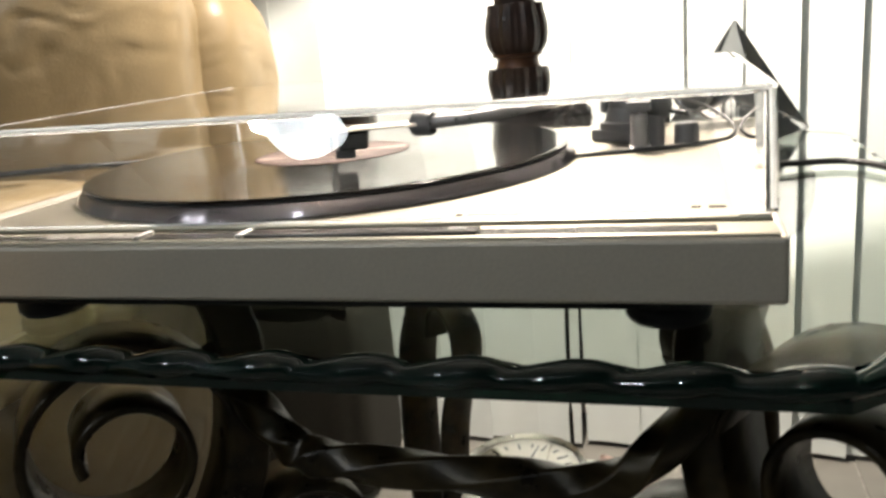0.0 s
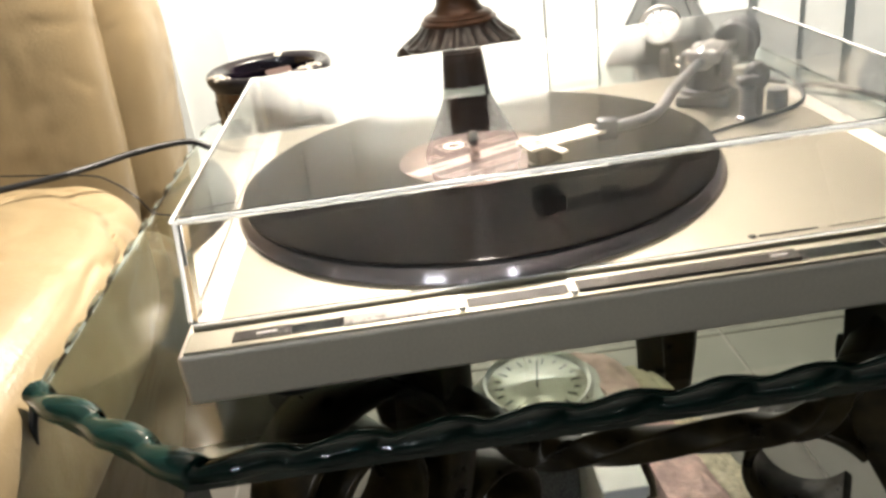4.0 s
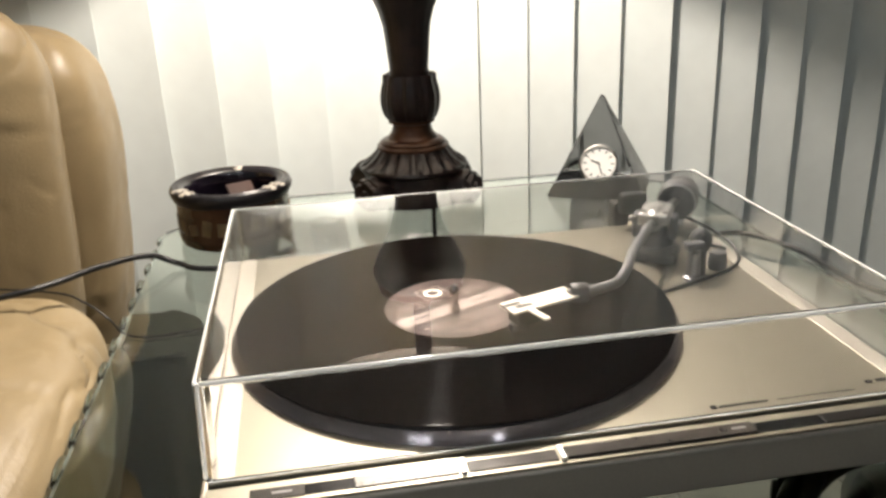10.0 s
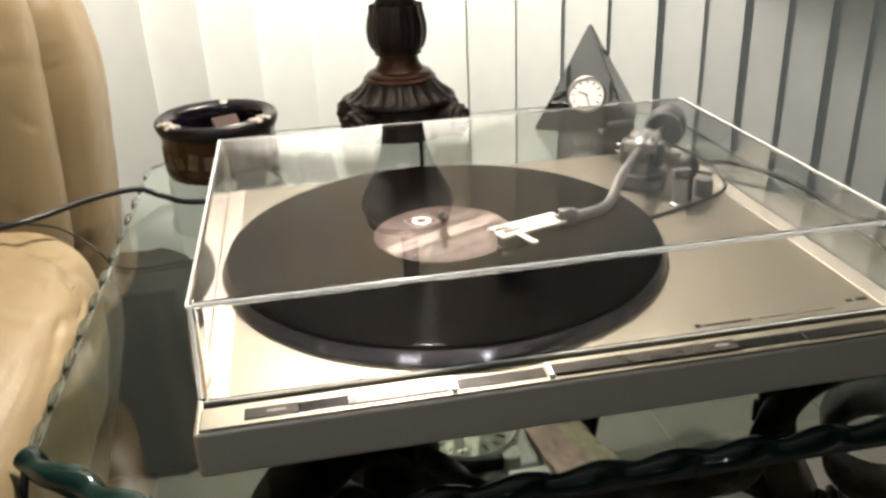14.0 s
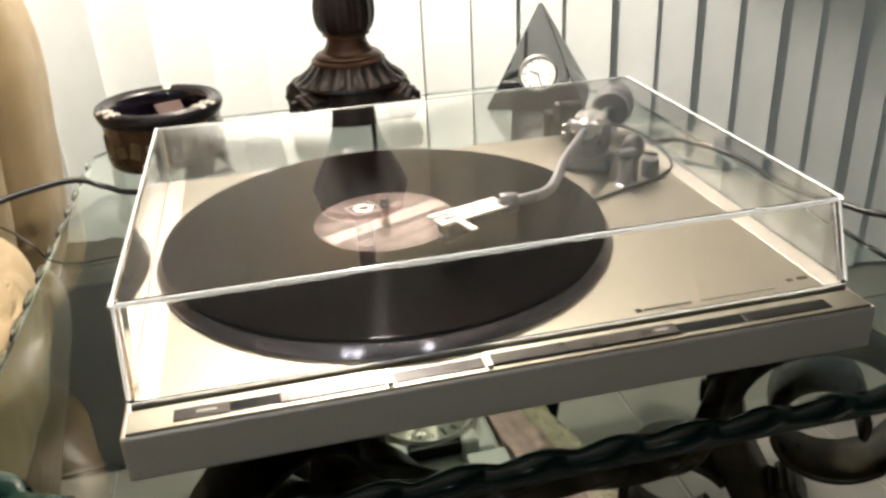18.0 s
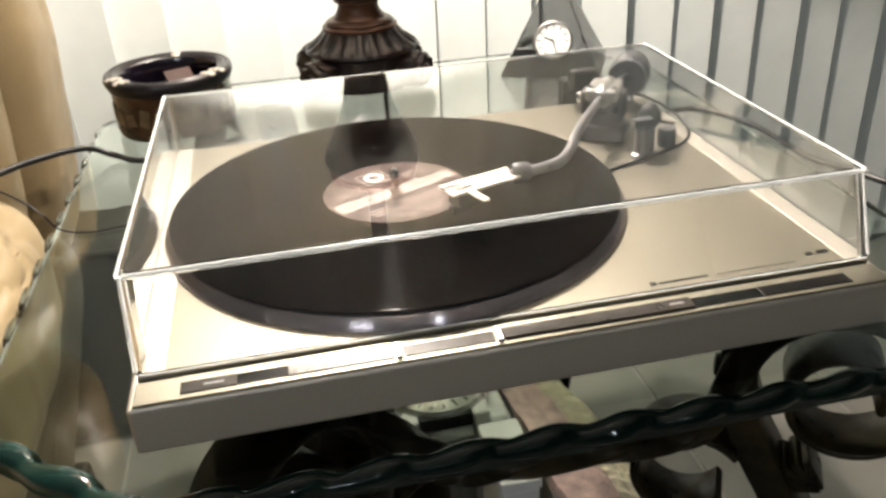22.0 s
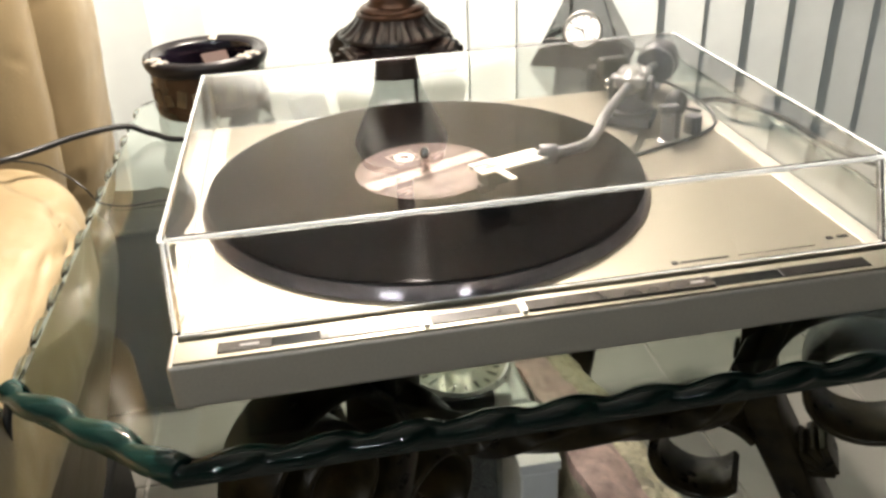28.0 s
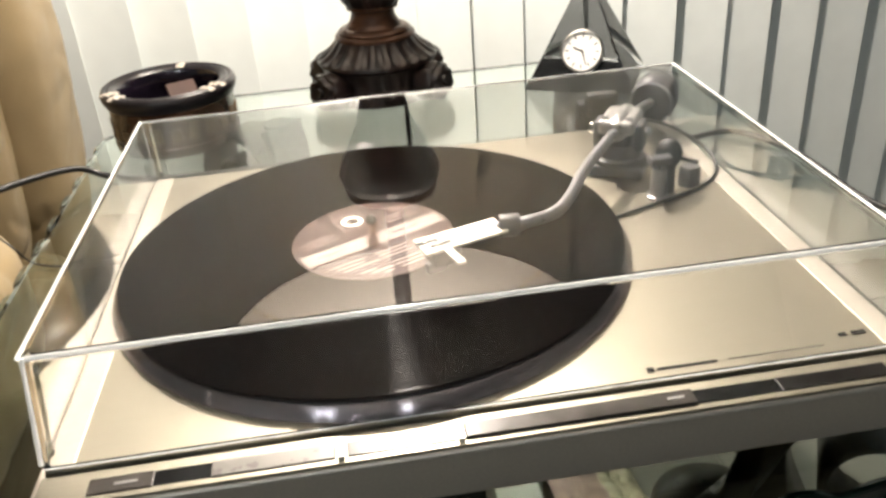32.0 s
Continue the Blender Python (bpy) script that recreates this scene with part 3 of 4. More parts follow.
def cover_shell(x0, x1, yf, yft, yb, z0, z1, th):
    bm = bmesh.new()

    def ringpts(dx, z, yfr):
        r = 0.006
        pts = []
        for cx, cy, a0 in ((x1 - dx - r, yb - dx - r, 0), (x0 + dx + r, yb - dx - r, 90), (x0 + dx + r, yfr + dx + r, 180), (x1 - dx - r, yfr + dx + r, 270)):
            for k in range(4):
                a = radians(a0 + 30 * k)
                pts.append((cx + r * math.cos(a), cy + r * math.sin(a), z))
        return [bm.verts.new(p) for p in pts]
    rings = [ringpts(0, z0, yf), ringpts(0, z1 - 0.0025, yft - 0.0008), ringpts(0.0009, z1 - 0.0008, yft), ringpts(0.0028, z1, yft)]
    slant = (yft - 0.0008 - yf) / (z1 - 0.0025 - z0)
    inner = [ringpts(th, z0, yf), ringpts(th, z1 - th - 0.001, yf + slant * (z1 - th - 0.001 - z0)), ringpts(th + 0.001, z1 - th, yf + slant * (z1 - th - z0))]
    n = len(rings[0])
    for seq in (rings, inner):
        for a, b in zip(seq, seq[1:]):
            for k in range(n):
                bm.faces.new((a[k], a[(k + 1) % n], b[(k + 1) % n], b[k]))
    bm.faces.new(rings[-1])
    bm.faces.new(inner[-1])
    for k in range(n):
        bm.faces.new((rings[0][k], inner[0][k], inner[0][(k + 1) % n], rings[0][(k + 1) % n]))
    bmesh.ops.recalc_face_normals(bm, faces=bm.faces)
    return bm


cover = part("dust_cover", cover_shell(0.0012, 0.4188, 0.0228, 0.0405, 0.3445, ZD + 0.0006, ZC, 0.0028), "acrylic", deck, "clear acrylic dust cover, closed")
cover.visible_shadow = False


def edge_bar(name, a, b, r):
    return part(name, sweep([Vector(a), Vector(a).lerp(Vector(b), 0.5), Vector(b)], circle(r, 8)), "frost", cover, "bright frosted cover edge", True)


CX0, CX1, CY0, CYT, CY1 = 0.0022, 0.4178, 0.0236, 0.0415, 0.3435
for nm, a, b, r in (("front_edge", (CX0 + 0.003, CYT, ZC - 0.0014), (CX1 - 0.003, CYT, ZC - 0.0014), 0.0013), ("side_edge", (CX0, CYT, ZC - 0.001), (CX0, CY1, ZC - 0.001), 0.0011),
                    ("side_edge", (CX1, CYT, ZC - 0.001), (CX1, CY1, ZC - 0.001), 0.0011), ("back_edge", (CX0, CY1, ZC - 0.001), (CX1, CY1, ZC - 0.001), 0.0008),
                    ("corner_edge", (CX0 + 0.0014, CY0 + 0.0014, ZD + 0.002), (CX0 + 0.0014, CYT + 0.0014, ZC - 0.002), 0.0013), ("corner_edge", (CX1 - 0.0014, CY0 + 0.0014, ZD + 0.002), (CX1 - 0.0014, CYT + 0.0014, ZC - 0.002), 0.0013),
                    ("corner_edge", (CX0, CY1, ZD + 0.002), (CX0, CY1, ZC - 0.002), 0.0010), ("corner_edge", (CX1, CY1, ZD + 0.002), (CX1, CY1, ZC - 0.002), 0.0010),
                    ("lower_edge", (CX0 + 0.003, CY0 - 0.0004, ZD + 0.0006), (CX1 - 0.003, CY0 - 0.0004, ZD + 0.0006), 0.0004)):
    edge_bar(nm, a, b, r).visible_shadow = False
h = part("hinge", box(0.342, 0.372, 0.3455, 0.360, 0.590, 0.632, 0.003), "black", deck, "dark plastic cover hinge")
part("hinge_screw", lathe([(0, 0), (0.004, 0), (0.004, 0.002), (0, 0.003)], 12, (0.357, 0.352, 0.6318)), "satin", h, "", True)
part("hinge_leaf", box(0.344, 0.370, 0.3300, 0.3408, 0.624, 0.644, 0.004), "black", h)

# tonearm
PV = (0.346, 0.258)
abm = Matrix.Translation((*PV, ZD)) @ Matrix.Rotation(radians(-32), 4, "Z")
abase = part("arm_base", turned(box(-0.0195, 0.0195, -0.016, 0.016, 0.0, 0.0085, 0.002), abm), "greyplastic", deck, "dark grey tonearm base")
part("base_column", lathe([(0.0185, 0.0085), (0.0185, 0.0125), (0.0150, 0.0135), (0.0130, 0.022), (0, 0.022)], 40, (*PV, ZD)), "greyplastic", abase, "", True)
for x in (-0.015, 0.015):
    part("base_screw", turned(lathe([(0, 0.0085), (0.0022, 0.0085), (0.0022, 0.0098), (0, 0.0102)], 10, (x, -0.010, 0)), abm), "chrome", abase, "", True)
arm = part("tonearm", tube([(0.232, 0.1360, 0.6415), (0.252, 0.1372, 0.6425), (0.2700, 0.1445, 0.6430), (0.2845, 0.1645, 0.6435), (0.2975, 0.1880, 0.6440), (0.316, 0.216, 0.6445), (PV[0], PV[1], 0.645), (0.368, 0.288, 0.642), (0.388, 0.312, 0.639)], 0.0036, 16, None, 18), "tube", deck, "grey curved tonearm tube", True)
part("collar", turned(lathe([(0.0062, -0.006), (0.0068, -0.005), (0.0068, 0.005), (0.0062, 0.006)], 16), Matrix.Translation((0.240, 0.1366, 0.6417)) @ Matrix.Rotation(radians(84), 4, "Z") @ Matrix.Rotation(radians(90), 4, "X")), "greyplastic", arm, "", True)
for dx, dz in ((-0.0145, 0.0), (0.0145, 0.0)):
    part("gimbal", turned(box(-0.0032, 0.0032, -0.008, 0.008, -0.017, 0.0035, 0.0025), Matrix.Translation((PV[0], PV[1], 0.646)) @ Matrix.Rotation(radians(-32), 4, "Z") @ Matrix.Translation((dx, 0, 0))), "greyplastic", arm)
gim = Matrix.Translation((PV[0], PV[1], 0.646)) @ Matrix.Rotation(radians(-32), 4, "Z")
part("arm_housing", turned(lathe([(0, -0.016), (0.0060, -0.016), (0.0082, -0.013), (0.0086, 0.004), (0.0072, 0.010), (0.0072, 0.022), (0.0060, 0.024), (0, 0.024)], 24), gim @ Matrix.Rotation(radians(-90), 4, "X")), "satin", arm, "silver bearing housing", True)
for x in (-0.0185, 0.0185):
    part("pivot_screw", turned(lathe([(0, -0.0035), (0.0034, -0.0035), (0.0042, -0.002), (0.0042, 0.002), (0.0034, 0.0035), (0, 0.0035)], 14), gim @ Matrix.Translation((x, 0, -0.004)) @ Matrix.Rotation(radians(90), 4, "Y")), "chrome", arm, "", True)
part("bearing_cap", turned(box(-0.0125, 0.0125, -0.016, 0.019, -0.003, 0.0070, 0.0028, 3), gim), "satin", arm, "broad silver bearing cap")
for x in (-0.0085, 0.0085):
    part("cap_screw", turned(lathe([(0, 0.0068), (0.0024, 0.0068), (0.0024, 0.0082), (0, 0.0088)], 12, (x, -0.010, 0)), gim), "chrome", arm, "", True)
part("bearing_block", turned(box(-0.009, 0.009, -0.011, 0.011, -0.020, -0.004, 0.003), Matrix.Translation((PV[0], PV[1], 0.646)) @ Matrix.Rotation(radians(-32), 4, "Z")), "greyplastic", arm)
cw_m = Matrix.Translation((0.3975, 0.326, 0.6385)) @ Matrix.Rotation(radians(-32), 4, "Z") @ Matrix.Rotation(radians(-90), 4, "X")
part("counterweight", turned(lathe([(0, -0.014), (0.0155, -0.014), (0.0175, -0.012), (0.0175, 0.004), (0.0165, 0.0055), (0.0165, 0.0125), (0.0150, 0.014), (0, 0.014)], 32), cw_m), "greyplastic", arm, "dark grey counterweight", True)
part("weight_dial", turned(lathe([(0.0155, -0.020), (0.0165, -0.0195), (0.0165, -0.0145), (0.0155, -0.014)], 28), cw_m), "tube", arm, "", True)
head_m = Matrix.Translation((0.2112, 0.1305, 0.6420)) @ Matrix.Rotation(radians(18), 4, "Z")
shell = part("headshell", turned(box(-0.0255, 0.0255, -0.0092, 0.0092, -0.0009, 0.0009, 0.0006), head_m), "headwhite", arm, "silver headshell plate")
for x, y in ((-0.0195, 0.0030), (-0.0140, -0.0030)):
    part("slot", turned(box(x - 0.0064, x + 0.0064, y - 0.0020, y + 0.0020, 0.0007, 0.0012, 0.0002), head_m), "black", shell, "dark slot")
    part("screw", turned(lathe([(0, 0.0011), (0.0015, 0.0011), (0.0015, 0.0024), (0, 0.0028)], 12, (x - 0.0020, y, 0)), head_m), "chrome", shell, "", True)
part("finger_lift", turned(sweep([Vector((-0.013, -0.006, 0.0005)), Vector((-0.0135, -0.014, 0.0010)), Vector((-0.0145, -0.023, 0.0020)), Vector((-0.0155, -0.032, 0.0035))], [(-0.0022, -0.0006), (0.0022, -0.0006), (0.0022, 0.0006), (-0.0022, 0.0006)]), head_m), "headwhite", shell)
cart = part("cartridge", turned(box(-0.020, -0.003, -0.0070, 0.0075, -0.0115, -0.0010, 0.0015), head_m), "black", arm, "black cartridge")
part("stylus_guard", turned(box(-0.0225, -0.011, -0.003, 0.003, -0.0165, -0.0110, 0.001), head_m), "greyplastic", cart)
# arm rest, cueing lever and anti-skate knob
rest = part("arm_rest", lathe([(0, 0), (0.0075, 0), (0.0075, 0.002), (0.0055, 0.003), (0.0052, 0.022), (0, 0.023)], 16, (0.356, 0.207, ZD)), "tube", deck, "silver arm rest post", True)
part("rest_clip", box(0.3485, 0.3635, 0.203, 0.211, ZD + 0.024, ZD + 0.030, 0.001), "greyplastic", rest)
knob = part("anti_skate_knob", lathe([(0, 0), (0.0072, 0), (0.0076, 0.002), (0.0072, 0.012), (0.0060, 0.0138), (0, 0.0138)], 24, (0.384, 0.222, ZD), lambda i, a: 1 + 0.03 * math.cos(18 * a)), "greyplastic", deck, "ribbed grey knob", True)
ballk = bmesh.new()
bmesh.ops.create_uvsphere(ballk, u_segments=16, v_segments=10, radius=0.0088, matrix=Matrix.Translation((0.367, 0.219, 0.637)) @ Matrix.Diagonal((1, 1, 1.2, 1)))
part("cue_knob", ballk, "black", deck, "black cueing knob", True)
part("cue_post", lathe([(0, 0), (0.006, 0), (0.006, 0.020), (0, 0.021)], 16, (0.365, 0.217, ZD)), "greyplastic", deck, "", True)
part("cue_lever", tube([(0.366, 0.224, ZD + 0.022), (0.374, 0.218, ZD + 0.022), (0.384, 0.210, ZD + 0.021)], 0.0016, 8), "black", deck, "black cueing lever")
part("lead_wire", tube([(0.372, 0.290, 0.636), (0.396, 0.286, 0.628), (0.413, 0.262, 0.618), (0.411, 0.238, 0.6128), (0.397, 0.219, 0.6126), (0.372, 0.205, 0.6124), (0.344, 0.194, 0.6124), (0.318, 0.184, 0.6124)], 0.0013, 8), "cable", deck, "thin black lead", True)

# record
vinyl = bpy.data.materials.new("grooved_vinyl")
vinyl.use_nodes = True
vn, vl = vinyl.node_tree.nodes, vinyl.node_tree.links
vb = vn["Principled BSDF"]
vb.inputs["Base Color"].default_value = (0.0014, 0.0008, 0.0007, 1)
vb.inputs["Roughness"].default_value = 0.20
vb.inputs["Specular IOR Level"].default_value = 0.014
gw = vn.new("ShaderNodeLayerWeight")
gw.inputs["Blend"].default_value = 0.5
gm = vn.new("ShaderNodeMapRange")
gm.inputs[1].default_value, gm.inputs[2].default_value = 0.50, 0.88
gm.inputs[3].default_value, gm.inputs[4].default_value = 0.03, 1.0
vl.new(gw.outputs["Facing"], gm.inputs[0])
vl.new(gm.outputs[0], vb.inputs["Coat Weight"])
vb.inputs["Coat Roughness"].default_value = 0.07
vb.inputs["Anisotropic"].default_value = 1.0
vb.inputs["Anisotropic Rotation"].default_value = 0.25
tc = vn.new("ShaderNodeTexCoord")
sep = vn.new("ShaderNodeVectorMath")
sep.operation = "LENGTH"
flat = vn.new("ShaderNodeVectorMath")
flat.operation = "MULTIPLY"
flat.inputs[1].default_value = (1, 1, 0)
vl.new(tc.outputs["Object"], flat.inputs[0])
vl.new(flat.outputs[0], sep.inputs[0])
w = vn.new("ShaderNodeMath")
w.operation = "MULTIPLY"
w.inputs[1].default_value = 2 * math.pi / 0.0011
vl.new(sep.outputs["Value"], w.inputs[0])
sn = vn.new("ShaderNodeMath")
sn.operation = "SINE"
vl.new(w.outputs[0], sn.inputs[0])
tang = vn.new("ShaderNodeTangent")
tang.direction_type, tang.axis = "RADIAL", "Z"
vl.new(tang.outputs[0], vb.inputs["Tangent"])
# bands of louder and quieter music
band = vn.new("ShaderNodeTexNoise")
band.noise_dimensions = "1D"
band.inputs["Scale"].default_value = 160
vl.new(sep.outputs["Value"], band.inputs["W"])
rr = vn.new("ShaderNodeMapRange")
rr.inputs[3].default_value, rr.inputs[4].default_value = 0.085, 0.12
vl.new(band.outputs["Fac"], rr.inputs[0])
vl.new(rr.outputs[0], vb.inputs["Roughness"])
vbp = vn.new("ShaderNodeBump")
vbp.inputs["Distance"].default_value = 0.00001
vl.new(sn.outputs[0], vbp.inputs["Height"])
vl.new(vbp.outputs[0], vb.inputs["Normal"])
M["vinyl"] = vinyl
M["label"] = mat("faded_record_label", (0.048, 0.024, 0.018), 0.45, 0, 60, 0.35, big=0.4)
M["label"].node_tree.nodes["Principled BSDF"].inputs["Specular IOR Level"].default_value = 0.15
M["labelpale"] = mat("pale_label_band", (0.20, 0.145, 0.12), 0.45, 0, 60, 0.12)
M["labelink"] = mat("label_ink", (0.045, 0.028, 0.024), 0.6)
record = thing("record", (*RC, RZ), "black vinyl long-playing record with a faded pink-brown label, on the platter", "record")


def on_record(name, bm, m, label="", up=None, smooth=False):
    ob = part(name, bm, m, None, label, smooth)
    ob.parent = up or record
    return ob


on_record("disc", lathe([(0.0036, 0), (0.1505, 0), (0.1520, 0.0006), (0.1520, 0.0012), (0.1507, 0.0018), (0.1485, 0.00165), (0.060, 0.0016), (0.052, 0.0019), (0.0036, 0.0019)], 192), "vinyl", "glossy black grooved vinyl", smooth=True)
lab = on_record("label", lathe([(0.0038, 0), (0.0500, 0), (0.0500, 0.0004), (0.0038, 0.0004)], 72, (0, 0, 0.0019)), "label", "faded pink-brown paper label")


def label_bar(x0, x1, y0, y1, m, z=0.0023):
    b = turned(box(x0, x1, y0, y1, z, z + 0.00012), Matrix.Rotation(radians(LABEL_TURN), 4, "Z"))
    on_record("print", b, m, up=lab)


label_bar(-0.0475, 0.0475, -0.009, 0.0045, "labelpale")
label_bar(-0.0480, 0.0480, 0.0052, 0.0060, "labelink")
for k in range(8):
    y = -0.0150 - 0.0038 * k
    hw = math.sqrt(0.046 ** 2 - y * y) - 0.004
    for x0, x1 in ((-hw, -hw * 0.30 - 0.004 * (k % 3)), (-hw * 0.24, hw * (0.62 + 0.1 * (k % 2)))):
        label_bar(x0, x1, y - 0.0007, y + 0.0007, "labelpale" if k % 4 else "labelink")
for k in range(3):
    y = 0.0125 + 0.0036 * k
    label_bar(-0.041 + 0.003 * k, -0.017, y - 0.0006, y + 0.0006, "labelpale")
    label_bar(0.017, 0.040 - 0.003 * k, y - 0.0006, y + 0.0006, "labelpale")
for x0, x1, y0, y1 in ((-0.0105, 0.0105, 0.0185, 0.0195), (-0.0105, 0.0105, 0.0365, 0.0375), (-0.0105, -0.0095, 0.0195, 0.0365), (0.0095, 0.0105, 0.0195, 0.0365)):
    label_bar(x0, x1, y0, y1, "labelpale")
on_record("emblem", turned(lathe([(0.0042, 0.00245), (0.0072, 0.00245), (0.0072, 0.0026), (0.0042, 0.0026), (0.0042, 0.00245)], 32, (0, 0.028, 0)), Matrix.Rotation(radians(LABEL_TURN), 4, "Z")), "headwhite", "pale printed ring", up=lab)
for x in (-0.03, 0.022):
    label_bar(x - 0.009, x + 0.009, -0.003, -0.0012, "labelink", 0.00245)

# ---- table lamp ----
LX, LY = LAMP
lamp = thing("table_lamp", (LX, LY, G), "lit table lamp with a carved dark wooden baluster base", "lamp")
foot_p = [(0, 0), (0.056, 0), (0.063, 0.002), (0.064, 0.007), (0.0620, 0.012), (0.0610, 0.022), (0.0618, 0.035), (0.0620, 0.0405), (0.0655, 0.0420), (0.0676, 0.0450), (0.0668, 0.0480), (0.0645, 0.0495), (0.0615, 0.0515), (0.0565, 0.0550), (0.0505, 0.0600), (0.0460, 0.0655), (0.0435, 0.0685), (0, 0.0685)]


def foot_wave(i, a):
    if 3 <= i <= 6:
        return 1 + 0.010 * math.cos(24 * a)
    if 11 <= i <= 16:
        return 1 + (0.060, 0.070, 0.055, 0.040, 0.030, 0.015)[i - 11] * (max(0.0, math.cos(22 * a) + 0.35) ** 0.6 / 1.2 - 0.7)
    return 1.0


foot = part("foot", lathe(foot_p, 264, (LX, LY, G), foot_wave), "wood", lamp, "gadrooned foot of carved dark wood", True)
for a in (218, 322, 38, 142):
    rose = lathe([(0.0, 0.0145), (0.0045, 0.0150), (0.0060, 0.0120), (0.0090, 0.0135), (0.0140, 0.0130), (0.0165, 0.0085), (0.0195, 0.0080), (0.0215, 0.0040), (0.0215, -0.012), (0, -0.012)], 48, (0, 0, 0),
                 lambda i, an: 1 + (0.10 * math.cos(6 * an) if 3 <= i <= 5 else 0.06 * math.cos(8 * an + 0.4) if i in (6, 7) else 0))
    ca, sa = math.cos(radians(a)), math.sin(radians(a))
    part("rosette", turned(rose, Matrix.Translation((LX + 0.0735 * ca, LY + 0.0735 * sa, G + 0.0225)) @ Matrix.Rotation(radians(a), 4, "Z") @ Matrix.Rotation(radians(78), 4, "Y") @ Matrix.Diagonal((0.98, 1.15, 1.1, 1))), "wood", foot, "carved rosette", True)
part("foot_ring", lathe([(0.0425, 0.0680), (0.0446, 0.0688), (0.0446, 0.0715), (0.0415, 0.0735), (0.0400, 0.0742), (0.0405, 0.0760), (0.0375, 0.0785), (0.0330, 0.0805), (0, 0.081)], 64, (LX, LY, G)), "copper", lamp, "rubbed copper-brown turned ring", True)
part("neck", lathe([(0, 0.079), (0.0335, 0.079), (0.0290, 0.083), (0.0250, 0.089), (0.0235, 0.095), (0.0245, 0.0985), (0.0285, 0.100), (0.0285, 0.103), (0, 0.103)], 48, (LX, LY, G)), "copper", lamp, "rubbed copper-brown neck", True)
part("knop", lathe([(0, 0.099), (0.0245, 0.099), (0.0262, 0.101), (0.0305, 0.107), (0.0335, 0.115), (0.0348, 0.125), (0.0345, 0.134), (0.0328, 0.143), (0.0310, 0.150), (0.0312, 0.156), (0.0300, 0.158), (0.0250, 0.153), (0, 0.153)], 128, (LX, LY, G),
                   lambda i, a: 1 + (0.10 * abs(math.cos(4 * a + 0.3)) - 0.05 + 0.018 * math.cos(24 * a) if 3 <= i <= 8 else 0.12 * (abs(math.cos(4 * a + 0.3)) - 0.55) if 9 <= i <= 10 else 0)), "wood", lamp, "carved acanthus knop", True)
part("baluster", lathe([(0, 0.155), (0.0235, 0.155), (0.0236, 0.168), (0.0248, 0.181), (0.0266, 0.200), (0.0286, 0.216), (0.0325, 0.231), (0.0392, 0.246), (0.0460, 0.260), (0.0535, 0.275), (0.0592, 0.288), (0.0610, 0.297), (0.0580, 0.307), (0.0520, 0.314), (0.0, 0.314)], 120, (LX, LY, G),
                       lambda i, a: 1 + (0.022 * (abs(math.cos(6 * a)) - 0.5) if 3 <= i <= 11 else 0)), "wood", lamp, "flared and fluted dark wooden baluster", True)
part("cap", lathe([(0.050, 0.314), (0.0545, 0.3155), (0.0555, 0.319), (0.0540, 0.3225), (0.0460, 0.326), (0.0240, 0.330), (0.0160, 0.336), (0.0125, 0.346), (0, 0.346)], 64, (LX, LY, G)), "copper", lamp, "rubbed copper-brown cap", True)
part("stem", lathe([(0.0115, 0.34), (0.0115, 0.500), (0.009, 0.505), (0.009, 0.641), (0.0, 0.641)], 20, (LX, LY, G)), "wood", lamp, "dark stem", True)
part("socket_bar", tube([(LX - 0.05, LY, G + 0.675), (LX - 0.02, LY, G + 0.647), (LX, LY, G + 0.641), (LX + 0.02, LY, G + 0.647), (LX + 0.05, LY, G + 0.675)], 0.006, 10), "gold", lamp, "brass cluster arm", True)
for dx in (-0.05, 0.05):
    sock = part("socket", lathe([(0, 0.667), (0.015, 0.667), (0.017, 0.675), (0.017, 0.687), (0.013, 0.691), (0, 0.691)], 24, (LX + dx, LY, G)), "gold", lamp, "", True)
    bulb_ob = part("bulb", lathe([(0, 0.687), (0.012, 0.689), (0.015, 0.695), (0.025, 0.713), (0.027, 0.723), (0.021, 0.739), (0, 0.747)], 24, (LX + dx, LY, G)), "bulb", lamp, "lit bulb", True)
    bulb_ob.visible_shadow = False
SZ0, SZ1, SR0, SR1 = SHADE
part("shade", lathe([(SR0, SZ0), (SR1, SZ1), (SR1 - 0.002, SZ1), (SR0 - 0.002, SZ0), (SR0, SZ0)], 64, (LX, LY, 0)), "shade", lamp, "cream fabric lampshade", True)
for z, r in ((SZ0, SR0), (SZ1, SR1)):
    part("shade_rim", lathe([(r - 0.0025, z - 0.001), (r + 0.0005, z - 0.001), (r + 0.0005, z + 0.002), (r - 0.0025, z + 0.002), (r - 0.0025, z - 0.001)], 64, (LX, LY, 0)), "shade", lamp)
for a in (30, 150, 270):
    part("shade_arm", tube([(LX, LY, SZ0 + 0.06), (LX + SR0 * math.cos(radians(a)) * 0.5, LY + SR0 * math.sin(radians(a)) * 0.5, SZ0 + 0.03), (LX + (SR0 - 0.003) * math.cos(radians(a)), LY + (SR0 - 0.003) * math.sin(radians(a)), SZ0 + 0.004)], 0.0015, 6), "gold", lamp)

